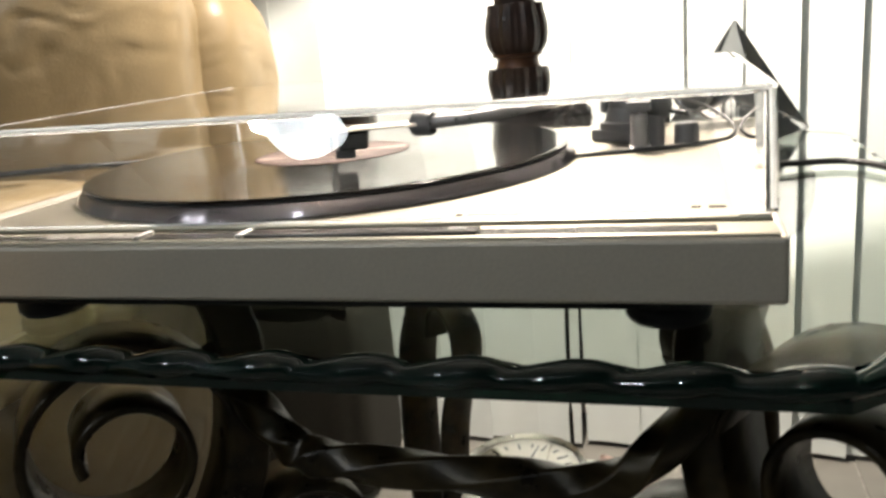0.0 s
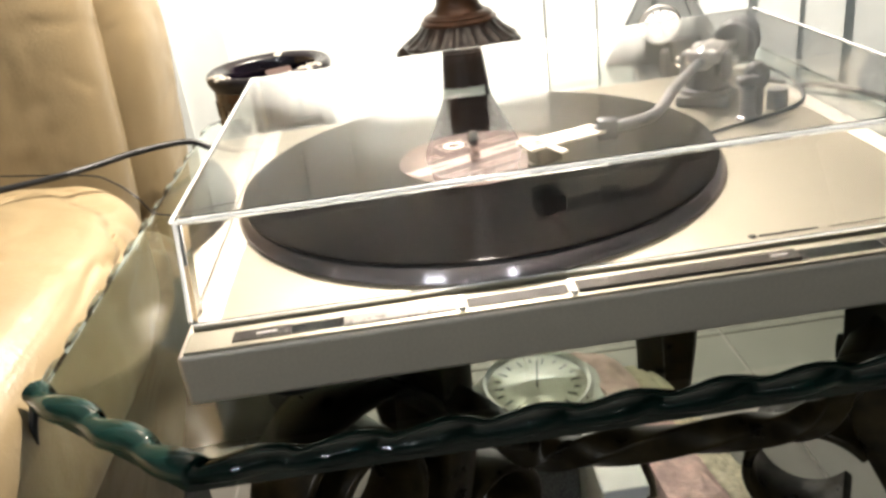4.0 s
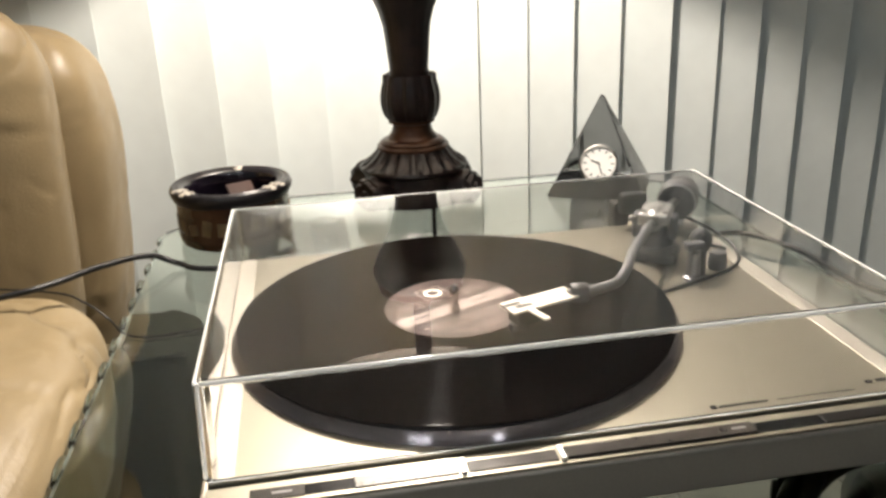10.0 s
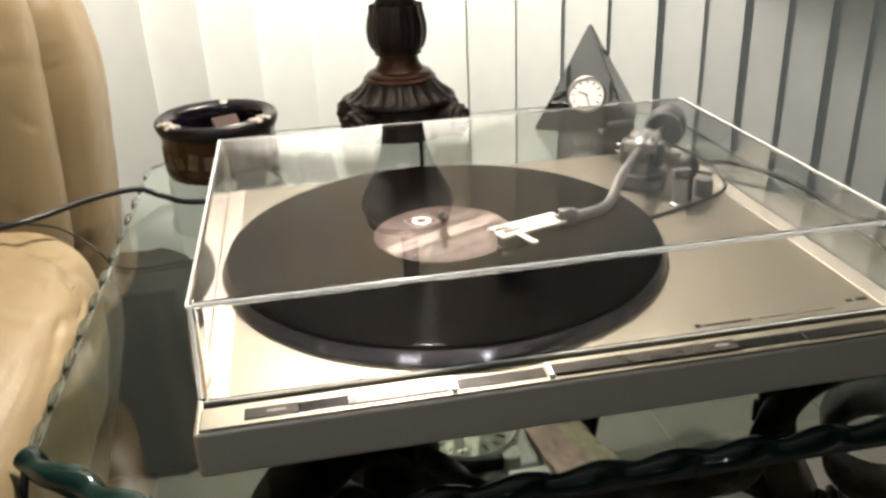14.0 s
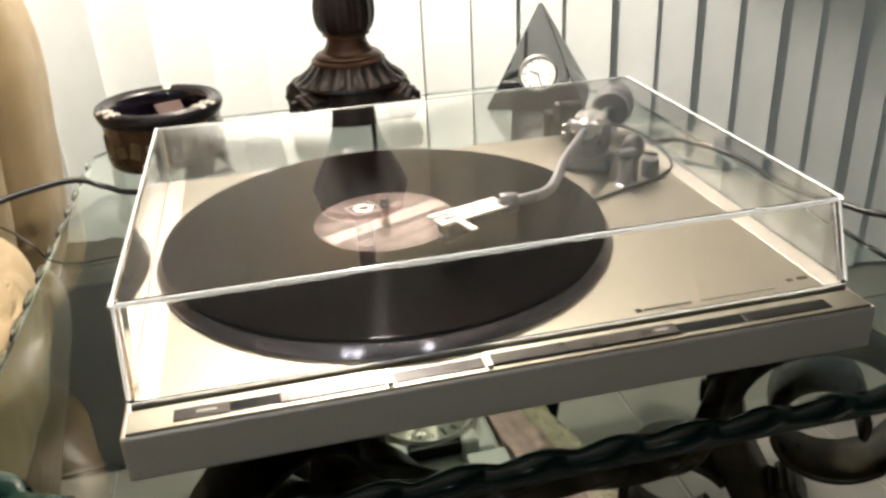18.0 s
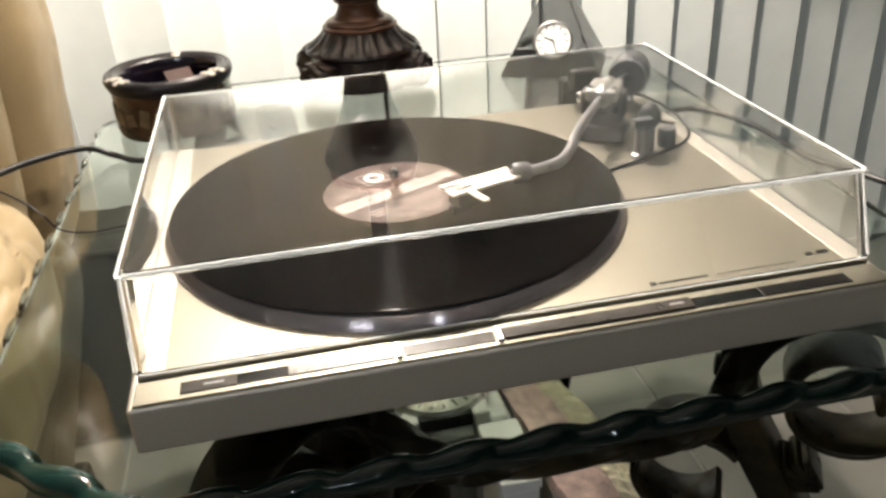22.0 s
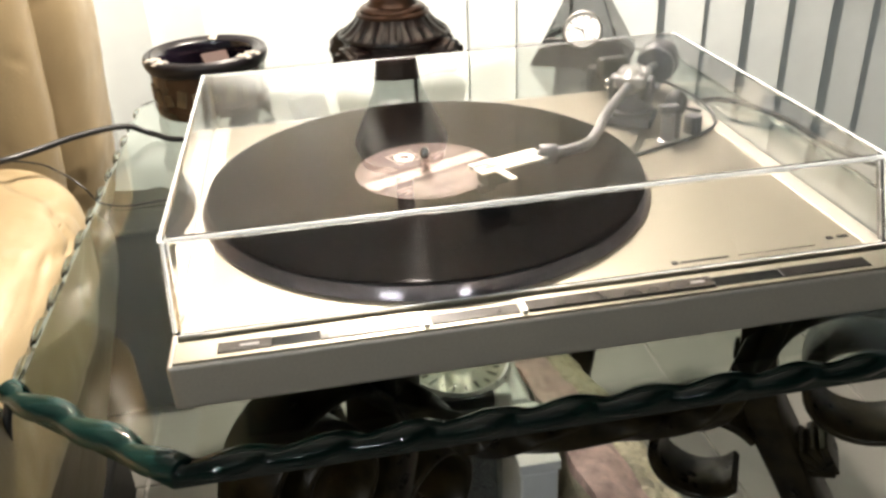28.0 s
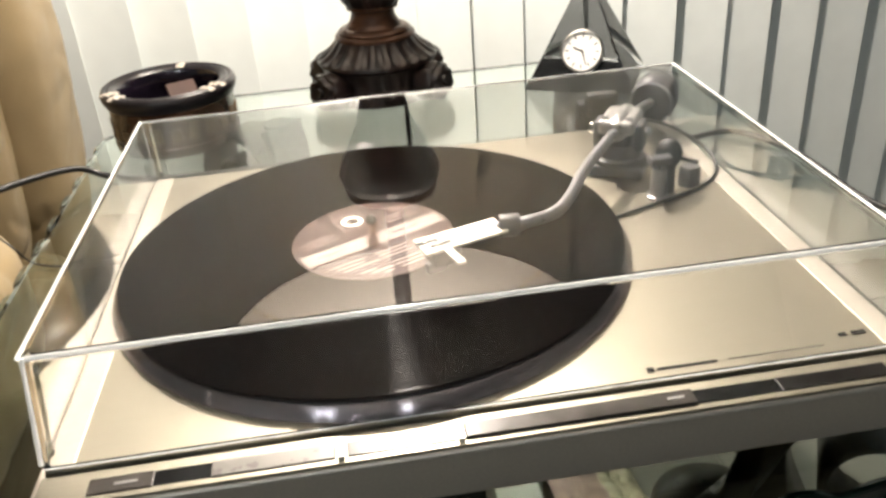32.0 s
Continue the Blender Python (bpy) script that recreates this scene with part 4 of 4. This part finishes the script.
# ---- ashtray ----
AX, AY, AR = -0.020, 0.580, 0.067
ash = thing("ashtray", (AX, AY, G), "round glazed ceramic ashtray, cobalt inside with brown patterned sides", "ashtray")
part("body", lathe([(0, 0.0), (AR * 0.90, 0.0), (AR * 0.93, 0.003), (AR * 0.95, 0.010), (AR * 0.93, 0.0105), (AR * 0.93, 0.046), (AR * 0.96, 0.0485)], 72, (AX, AY, G)), "ashbrown", ash, "brown glazed side", True)
part("rim", lathe([(AR * 0.96, 0.0485), (AR * 0.995, 0.0535), (AR * 1.01, 0.058), (AR * 0.985, 0.0622), (AR * 0.955, 0.0635), (AR * 0.930, 0.0632), (AR * 0.915, 0.0624), (AR * 0.885, 0.0624), (AR * 0.870, 0.0632), (AR * 0.800, 0.0622), (AR * 0.765, 0.0600)], 96, (AX, AY, G)), "rimglaze", ash, "dull dark rim with a groove", True)
part("bowl", lathe([(AR * 0.765, 0.0600), (AR * 0.735, 0.056), (AR * 0.725, 0.045), (AR * 0.715, 0.020), (AR * 0.64, 0.014), (0, 0.013)], 96, (AX, AY, G)), "cobalt", ash, "cobalt glazed bowl", True)
for k in range(22):
    a = 2 * math.pi * k / 22
    b = box(-0.0055, 0.0055, -0.0008, 0.0008, -0.009, 0.009 - 0.003 * (k % 3), 0.0006)
    turned(b, Matrix.Translation((AX + AR * 0.932 * math.cos(a), AY + AR * 0.932 * math.sin(a), G + 0.026)) @ Matrix.Rotation(a - math.pi / 2, 4, "Z") @ Matrix.Rotation(radians(12 * (k % 3 - 1)), 4, "Y"))
    part("motif", b, "ochre", ash)
# rests and chips, with their white glints put into the pale glaze
for a in (205, 222, 318, 332, 85):
    b = bmesh.new()
    bmesh.ops.create_uvsphere(b, u_segments=12, v_segments=8, radius=1.0)
    turned(b, Matrix.Translation((AX + AR * 0.88 * math.cos(radians(a)), AY + AR * 0.88 * math.sin(radians(a)), G + 0.0618)) @ Matrix.Rotation(radians(a), 4, "Z") @ Matrix.Diagonal((0.010, 0.006, 0.0022, 1)))
    part("cigarette_rest", b, "chipglint", ash, "rest with pale chips and white glints in its colour", True)
book = thing("matchbook", (AX + 0.012, AY + 0.005, G + 0.014), "small brown paper matchbook lying in the ashtray", "matchbook")
part("cover", turned(box(-0.015, 0.015, -0.011, 0.011, -0.002, 0.002, 0.0006), Matrix.Translation((AX + 0.008, AY + 0.024, G + 0.044)) @ Matrix.Rotation(radians(24), 4, "Z") @ Matrix.Rotation(radians(40), 4, "X")), "paper", book)

# ---- pyramid clock ----
PX, PY, PB, PT = 0.4345, 0.632, 0.0600, 0.1240
pyr = thing("pyramid_clock", (PX, PY, G), "dark clear glass pyramid desk clock with a small round white dial", "clock")
pm = Matrix.Translation((PX, PY, G)) @ Matrix.Rotation(radians(PYR_TURN), 4, "Z")
b = bmesh.new()
bs = [b.verts.new((x * PB, y * PB, 0.0)) for x, y in ((-1, -1), (1, -1), (1, 1), (-1, 1))]
ap = b.verts.new((0, 0, PT))
b.faces.new(bs[::-1])
for k in range(4):
    b.faces.new((bs[k], bs[(k + 1) % 4], ap))
bmesh.ops.bevel(b, geom=list(b.edges), offset=0.0026, segments=2, profile=0.5, affect="EDGES")
part("body", turned(b, pm), "obsidian", pyr, "dark polished glass body")
slope = math.atan2(PB, PT)
dm = pm @ Matrix.Translation((0.002, -PB * (1 - 0.042 / PT), 0.042)) @ Matrix.Rotation(math.pi / 2 - slope, 4, "X")
bez = part("bezel", turned(lathe([(0.0205, -0.002), (0.0235, -0.001), (0.0235, 0.003), (0.0215, 0.0045), (0.0205, 0.003)], 40), dm), "satin", pyr, "thin silver bezel", True)
face = part("dial", turned(lathe([(0, -0.001), (0.0208, -0.001), (0.0208, 0.0022), (0, 0.0022)], 40), dm), "dial", pyr, "white dial")
for k in range(12):
    a = math.pi / 6 * k
    part("hour_mark", turned(box(-0.0006, 0.0006, 0.0145, 0.0185, 0.0022, 0.0025), dm @ Matrix.Rotation(a, 4, "Z")), "black", face)
for a, ln in ((70, 0.011), (200, 0.016)):
    part("pointer", turned(box(-0.0006, 0.0006, -0.002, ln, 0.0026, 0.003), dm @ Matrix.Rotation(radians(a), 4, "Z")), "black", face)
# ---- leather armchair ----
chair = thing("leather_armchair", (-0.55, 0.35, FL), "large tan leather recliner armchair with plump creased cushions", "armchair")


def pillow(x0, x1, y0, y1, z0, z1, power=3.2, n=40, m=28, amount=0.006, seed=0.0, crease=None, lean=0.0, taper=0.0, upright=None):
    """A stuffed cushion: a rounded block with soft folds."""
    cx, cy, cz = (x0 + x1) / 2, (y0 + y1) / 2, (z0 + z1) / 2
    hx, hy, hz = (x1 - x0) / 2, (y1 - y0) / 2, (z1 - z0) / 2

    def sgn(v, e):
        return math.copysign(abs(v) ** e, v)

    def fn(u, v):
        a, b = 2 * math.pi * u, math.pi * (v - 0.5)
        e, f = 2 / power, 2 / (upright or power)
        p = Vector((sgn(math.cos(b), f) * sgn(math.cos(a), e), sgn(math.cos(b), f) * sgn(math.sin(a), e), sgn(math.sin(b), f)))
        q = Vector((cx + hx * p.x, cy + hy * p.y, cz + hz * p.z))
        q.y += lean * (q.z - z0)
        q.x -= taper * max(0.0, 0.74 - q.z)
        return q
    bm = grid_surface(fn, n, m, True)
    bmesh.ops.remove_doubles(bm, verts=bm.verts, dist=1e-5)
    bm.normal_update()
    for v in bm.verts:
        d = amount * noise.noise(v.co / 0.11 + Vector((seed, 0, 0))) + amount * 0.5 * noise.noise(v.co / 0.045 + Vector((0, seed, 0)))
        if crease:
            d += crease(v.co)
        v.co += v.normal * d
    bmesh.ops.recalc_face_normals(bm, faces=bm.faces)
    return bm


def creases(across, size, depth, seed):
    """Thin valleys with soft banks, longest along one axis, deeper in some places than in others."""
    def fn(c):
        p = Vector((c.x * across[0], c.y * across[1], c.z * across[2])) / size + Vector((seed, 2 * seed, 0))
        p += 0.35 * Vector((noise.noise(c * 16), noise.noise(c * 16 + Vector((5, 0, 0))), noise.noise(c * 16 + Vector((0, 5, 0)))))
        v = abs(noise.noise(p))
        where = max(0.0, 0.25 + noise.noise(c * 9 + Vector((seed, 0, seed))))
        w = abs(noise.noise(p * 2.7 + Vector((7, 0, 3))))
        fine = 0.32 * depth * max(0.0, 0.2 + noise.noise(c * 13 + Vector((0, seed, 4)))) * math.exp(-(w / 0.10) ** 2)
        return -depth * where * (math.exp(-(v / 0.07) ** 2) + 0.5 * math.exp(-(v / 0.22) ** 2)) - fine
    return fn


def seam_at(y, fn, depth=0.004, width=0.006):
    """Adds a sewn seam across a cushion at y."""
    return lambda c: fn(c) - depth * math.exp(-((c.y - y - 0.02 * noise.noise(c * 6)) / width) ** 2)


part("arm_pad", pillow(-0.50, -0.109, -0.30, 0.470, 0.415, 0.589, 3.8, 220, 130, 0.004, 1.0, seam_at(0.235, creases((1, 0.5, 1), 0.060, 0.0045, 1.3), 0.003)), "leather", chair, "plump creased tan leather arm pad", True)
# side panel darkened for the shade that falls under the arm pad
part("arm_side", pillow(-0.34, -0.046, -0.28, 0.64, -0.06, 0.47, 6.0, 110, 60, 0.006, 2.0, creases((1, 1.4, 0.4), 0.08, 0.008, 2.2), 0.0, 0.29), "leathershade", chair, "tan leather side panel sloping under the arm, shade in its colour", True)
BACK_TURN = Matrix.Translation((-0.194, 0.62, 0)) @ Matrix.Rotation(radians(17), 4, "Z") @ Matrix.Translation((0.194, -0.62, 0))
part("back_wing", pillow(-0.42, -0.154, 0.620, 0.820, 0.30, 0.795, 3.2, 130, 110, 0.003, 3.0, creases((0.7, 0.7, 1.5), 0.055, 0.0028, 3.1), 0.0, 0.085), "leather", chair, "rolled tan leather back wing", True)
part("back_cushion", turned(pillow(-0.85, -0.194, 0.510, 0.735, 0.36, 0.845, 2.8, 240, 170, 0.002, 4.0, creases((0.9, 0.8, 1.2), 0.055, 0.0028, 4.7), 0.0, 0.06, 5.5), BACK_TURN), "leather", chair, "plump wrinkled tan leather back cushion", True)
part("head_cushion", turned(pillow(-0.85, -0.190, 0.510, 0.735, 0.830, 1.12, 2.8, 110, 80, 0.006, 7.0, creases((1.2, 1, 0.8), 0.055, 0.005, 7.7), 0.0, 0.0, 4.0), BACK_TURN), "leather", chair, "plump tan leather head cushion", True)
part("seat_cushion", pillow(-0.95, -0.49, -0.32, 0.50, 0.28, 0.46, 3.6, 40, 28, 0.006, 5.0), "leather", chair, "tan leather seat cushion", True)
part("back_shell", pillow(-0.95, -0.30, 0.68, 0.85, -0.04, 0.76, 6, 40, 28, 0.004, 6.0), "leathershade", chair, "", True)
part("base", box(-0.92, -0.26, -0.24, 0.70, FL, 0.02, 0.01), "black", chair)

# ---- cords ----
cord_a = thing("electric_cord", (-0.04, 0.47, G), "thin black electric cord lying over the glass and armchair", "cord")
part("wire", tube([(0.10, 0.46, G + 0.003), (-0.036, 0.462, G + 0.004), (-0.075, 0.484, G + 0.006), (-0.100, 0.480, G + 0.018), (-0.136, 0.440, G + 0.026), (-0.168, 0.391, G + 0.031), (-0.199, 0.366, G + 0.033), (-0.31, 0.335, G + 0.031)], 0.0030, 10), "cable", cord_a, "", True)
cord_e = thing("hanging_cord", (0.23, 0.72, G), "black lamp lead hanging down behind the glass table", "cord")
part("wire", tube([(0.215, 0.700, G + 0.004), (0.226, 0.716, G + 0.006), (0.230, 0.727, G - 0.010), (0.231, 0.729, G - 0.15), (0.229, 0.728, G - 0.36), (0.232, 0.735, G - 0.55), (0.240, 0.80, FL + 0.005), (0.30, 1.0, FL + 0.005)], 0.0030, 10), "cable", cord_e, "", True)
cord_d = thing("thin_cord", (-0.08, 0.32, G), "thin dark wire running from the turntable over the glass and armchair", "cord")
part("wire", tube([(0.010, 0.330, G + 0.002), (-0.051, 0.319, G + 0.002), (-0.078, 0.317, G + 0.002), (-0.100, 0.326, G + 0.004), (-0.108, 0.322, G + 0.020), (-0.128, 0.336, G + 0.031), (-0.162, 0.364, G + 0.033), (-0.26, 0.402, G + 0.033)], 0.0008, 8), "cable", cord_d, "", True)
cord_b = thing("power_cord", (0.54, 0.3, G), "black power cord curling across the glass over its edge", "cord")
part("wire", tube([(0.40, 0.366, G + 0.012), (0.46, 0.40, G + 0.006), (0.511, 0.408, G + 0.005), (0.539, 0.345, G + 0.005), (0.541, 0.253, G + 0.006), (0.550, 0.18, G + 0.016), (0.575, 0.14, G + 0.005), (0.60, 0.12, G - 0.10), (0.61, 0.13, G - 0.40)], 0.0027, 10), "cable", cord_b, "", True)
cord_c = thing("hanging_cord", (-0.1, 0.05, 0.4), "dark cord hanging down beside the glass corner", "cord")
part("wire", tube([(-0.108, 0.066, G - 0.006), (-0.112, 0.058, G - 0.03), (-0.120, 0.056, G - 0.09), (-0.142, 0.045, G - 0.17), (-0.178, 0.03, 0.26), (-0.24, -0.02, 0.05), (-0.26, -0.08, FL + 0.004)], 0.0025, 8), "cable", cord_c, "", True)

# ---- things under the glass ----
crate = thing("white_carton", (0.29, 0.30, FL), "white cardboard carton standing on the floor", "box")
part("carton_body", box(0.255, 0.296, 0.262, 0.350, FL, 0.236, 0.003), "white", crate)
part("carton_lid", box(0.253, 0.298, 0.260, 0.352, 0.2365, 0.250, 0.002), "white", crate)
SX, SY = 0.229, 0.440
dialclock = thing("kitchen_scale", (SX, SY, FL), "pale kitchen scale with a round glass-covered dial and grey front panel", "scale")
bm = bmesh.new()
for z, hx, y0, y1 in ((FL, 0.085, -0.080, 0.085), (0.198, 0.086, -0.070, 0.082), (0.238, 0.062, -0.066, 0.052)):
    for x, y in ((-hx, y0), (hx, y0), (hx, y1), (-hx, y1)):
        bm.verts.new((SX + x, SY + y, z))
bm.verts.ensure_lookup_table()
for r in range(2):
    for k in range(4):
        bm.faces.new([bm.verts[4 * r + k], bm.verts[4 * r + (k + 1) % 4], bm.verts[4 * r + 4 + (k + 1) % 4], bm.verts[4 * r + 4 + k]])
bm.faces.new([bm.verts[k] for k in (3, 2, 1, 0)])
bm.faces.new([bm.verts[k] for k in (8, 9, 10, 11)])
bmesh.ops.bevel(bm, geom=list(bm.edges), offset=0.006, segments=2, profile=0.5, affect="EDGES")
part("body", bm, "white", dialclock, "off-white tapered body")
part("front_panel", turned(box(-0.034, 0.034, -0.004, 0.004, -0.085, 0.075, 0.002), Matrix.Translation((SX - 0.014, SY - 0.088, 0.160)) @ Matrix.Rotation(radians(-4), 4, "X")), "scalegrey", dialclock, "speckled grey front panel")
part("panel_lip", box(SX - 0.050, SX + 0.022, SY - 0.094, SY - 0.070, 0.2315, 0.2395, 0.003), "scalegrey", dialclock)
part("recess", box(SX - 0.037, SX + 0.023, SY - 0.0745, SY - 0.064, 0.2398, 0.2560, 0.001), "black", dialclock, "dark recess under the dial")
for x0, x1 in ((-0.056, -0.0375), (0.0235, 0.044)):
    part("cheek", box(SX + x0, SX + x1, SY - 0.0725, SY - 0.050, 0.2, 0.2540, 0.004), "white", dialclock, "cream cheek beside the recess")
dmx = Matrix.Translation((SX - 0.006, SY - 0.008, 0.2385)) @ Matrix.Rotation(radians(2), 4, "X")
part("dial_case", turned(lathe([(0, 0.0), (0.056, 0.0), (0.061, 0.005), (0.063, 0.018), (0.060, 0.024), (0.056, 0.021)], 56), dmx), "satin", dialclock, "silver dial rim", True)
sd = part("dial_face", turned(lathe([(0, 0.017), (0.056, 0.017), (0.056, 0.015), (0, 0.015)], 48), dmx), "scaledial", dialclock, "cream dial")
for k in range(20):
    a = 2 * math.pi * k / 20
    part("tick", turned(box(0.041 if k % 2 else 0.037, 0.049, -0.0012, 0.0012, 0.017, 0.0176), dmx @ Matrix.Rotation(a, 4, "Z")), "print", sd)
part("pointer", turned(box(-0.006, 0.044, -0.001, 0.001, 0.0182, 0.0188), dmx @ Matrix.Rotation(radians(80), 4, "Z")), "black", sd)
part("dial_glass", turned(lathe([(0.057, 0.020), (0.042, 0.0255), (0.022, 0.0285), (0, 0.0295), (0, 0.0288), (0.022, 0.0278), (0.042, 0.0248), (0.056, 0.0195)], 40), dmx), "acrylic", dialclock, "domed dial glass", True).visible_shadow = False
pink = thing("pink_blanket", (0.34, 0.33, FL), "folded pink knitted blanket with a cream twisted fringe", "blanket")


def blanket(u, v):
    x = 0.285 + 0.066 * u + 0.05 * (1 - v)
    y = 0.10 + 0.46 * v
    z = 0.205 + 0.03 * math.sin(3.1 * v) - 0.03 * u * u + 0.010 * noise.noise(Vector((x * 22, y * 16, 0))) + 0.005 * noise.noise(Vector((x * 60, y * 50, 2)))
    if v < 0.2:
        z -= 0.2 * ((0.2 - v) / 0.2) ** 1.5
        y += 0.045 * (0.2 - v) / 0.2
    return Vector((x, y, z))


b = grid_surface(blanket, 30, 56)
bmesh.ops.solidify(b, geom=list(b.faces), thickness=0.012)
part("cloth", b, "pink", pink, "pink knitted cloth", True)
def fold_left(u, v):
    x, y = 0.125 + 0.05 * u, 0.26 + 0.22 * v
    return Vector((x, y, 0.085 + 0.05 * u + 0.008 * noise.noise(Vector((x * 40, y * 25, 5))) - 0.06 * (1 - u) ** 3))


b = grid_surface(fold_left, 14, 24)
bmesh.ops.solidify(b, geom=list(b.faces), thickness=0.012)
part("cloth_fold", b, "pink", pink, "", True)
hamper = thing("storage_box", (0.36, 0.35, FL), "cream storage box under the pink blanket", "box")
part("box_body", box(0.335, 0.405, 0.20, 0.52, FL, 0.150, 0.006), "fringe", hamper)
part("box_lid", box(0.333, 0.407, 0.198, 0.522, 0.1505, 0.162, 0.004), "fringe", hamper)
edge_line = [blanket(1.0, 0.12 + 0.86 * k / 60) for k in range(61)]
for off, rad in ((0.006, 0.0085), (0.019, 0.0070), (0.032, 0.0080)):
    ringr = [(rad * (1 + 0.25 * math.cos(2 * a)) * math.cos(a), rad * (1 + 0.25 * math.cos(2 * a)) * math.sin(a)) for a in [2 * math.pi * k / 12 for k in range(12)]]
    part("twisted_trim", sweep([p + Vector((off, 0, -0.004 - off * 0.5)) for p in spline(edge_line, 3)], ringr, twist=0.42), "fringe", pink, "cream twisted cord trim", True)
for k in range(36):
    p = blanket(1.0, 0.14 + 0.84 * k / 36)
    part("tassel", tube([(p.x + 0.036, p.y, p.z - 0.016), (p.x + 0.044, p.y, p.z - 0.024), (p.x + 0.047, p.y + 0.003 * (k % 3 - 1), p.z - 0.045), (p.x + 0.048, p.y, p.z - 0.075)], 0.0040, 6, per=3), "fringe", pink)

# stands in for the chair's lower wing; its shade is in the dark colour
wing_block = thing("wing_stand_in", (-0.28, 0.95, FL), "dark olive stand-in for the armchair's shaded lower wing", "box")
part("box_wall", pillow(-0.42, -0.14, 0.875, 1.065, FL, 0.275, 7.0, 64, 24, 0.003, 9.0, lambda c: 0.002 * math.cos(c.x * 130)), "wingshade", wing_block, "dark body in the colour of the shaded wing", True)
part("stand_in_rim", tube([(-0.405, 0.884, 0.262), (-0.28, 0.878, 0.266), (-0.155, 0.884, 0.262)], 0.006, 8), "wingshade", wing_block, "dark top edge of the stand-in", True)

# ---- pendant lamps behind the viewer ----
def globe(x, y, z, r):
    bm = bmesh.new()
    bmesh.ops.create_uvsphere(bm, u_segments=20, v_segments=12, radius=r, matrix=Matrix.Translation((x, y, z)))
    return bm


def hung(name, label, x, y, z):
    pend = thing(name, (x, y, H), label, "lamp")
    part("rod", lathe([(0.008, 0.0), (0.008, H - z - 0.03), (0.05, H - z - 0.025), (0.05, H - z - 0.001), (0, H - z - 0.001)], 16, (x, y, z)), "gold", pend, "brass rod", True)
    return pend


x, y, z, r = DISH
pend = hung("pendant_lamp", "two lit bulbs hanging from the ceiling, with a dish added for their glare", x, y, z + 0.004)
# glowing dish added to stand for the glare between the two bulbs
part("glare_dish", lathe([(0, -0.80 * r), (0.25 * r, -0.72 * r), (0.62 * r, -0.46 * r), (0.86 * r, -0.22 * r), (r, 0.0), (0.97 * r, 0.006), (0, 0.006)], 48, (x, y, z)), "dish", pend, "glowing dish that fills in the glare between the bulbs", True)
for dx, dz in ((-0.13, -0.030), (0.13, -0.055)):
    part("bulb", globe(x + dx, y + 0.085, z + dz, 0.040), "globe", pend, "bright frosted bulb", True)
x, y, z, r = GLOBE
pend = hung("pendant_lamp", "small lit glass globe lamp hanging from the ceiling", x, y, z)
part("glass_globe", globe(x, y, z, r), "globe", pend, "bright glass globe", True)

# ---- floor tiles ----
TS = 0.305
bmt = box(-TS / 2 + 0.0025, TS / 2 - 0.0025, -TS / 2 + 0.0025, TS / 2 - 0.0025, -0.008, 0.0, 0.0015, 1)
tile_me = bpy.data.meshes.new("tile")
bmt.to_mesh(tile_me)
bmt.free()
tile_me.materials.append(M["tile"])
far = bmesh.new()
for i in range(-9, 11):
    for j in range(-18, 5):
        x0, y0 = 0.06 + TS * i, 0.10 + TS * j
        x1, y1 = min(x0 + TS - 0.005, X1), min(y0 + TS - 0.005, Y1)
        x0, y0 = max(x0, X0), max(y0, Y0)
        if x1 - x0 < 0.02 or y1 - y0 < 0.02:
            continue
        if -5 <= i < 8 and -7 <= j < 3:
            ob = new("tile", tile_me)
            ob.parent = floor
            ob.location = ((x0 + x1) / 2, (y0 + y1) / 2, FL)
            continue
        lo, hi = [[far.verts.new(p) for p in ((x0, y0, z), (x1, y0, z), (x1, y1, z), (x0, y1, z))] for z in (FL - 0.008, FL)]
        far.faces.new(hi)
        for k in range(4):
            far.faces.new((lo[k], lo[(k + 1) % 4], hi[(k + 1) % 4], hi[k]))
part("far_tiles", far, "tile", floor)
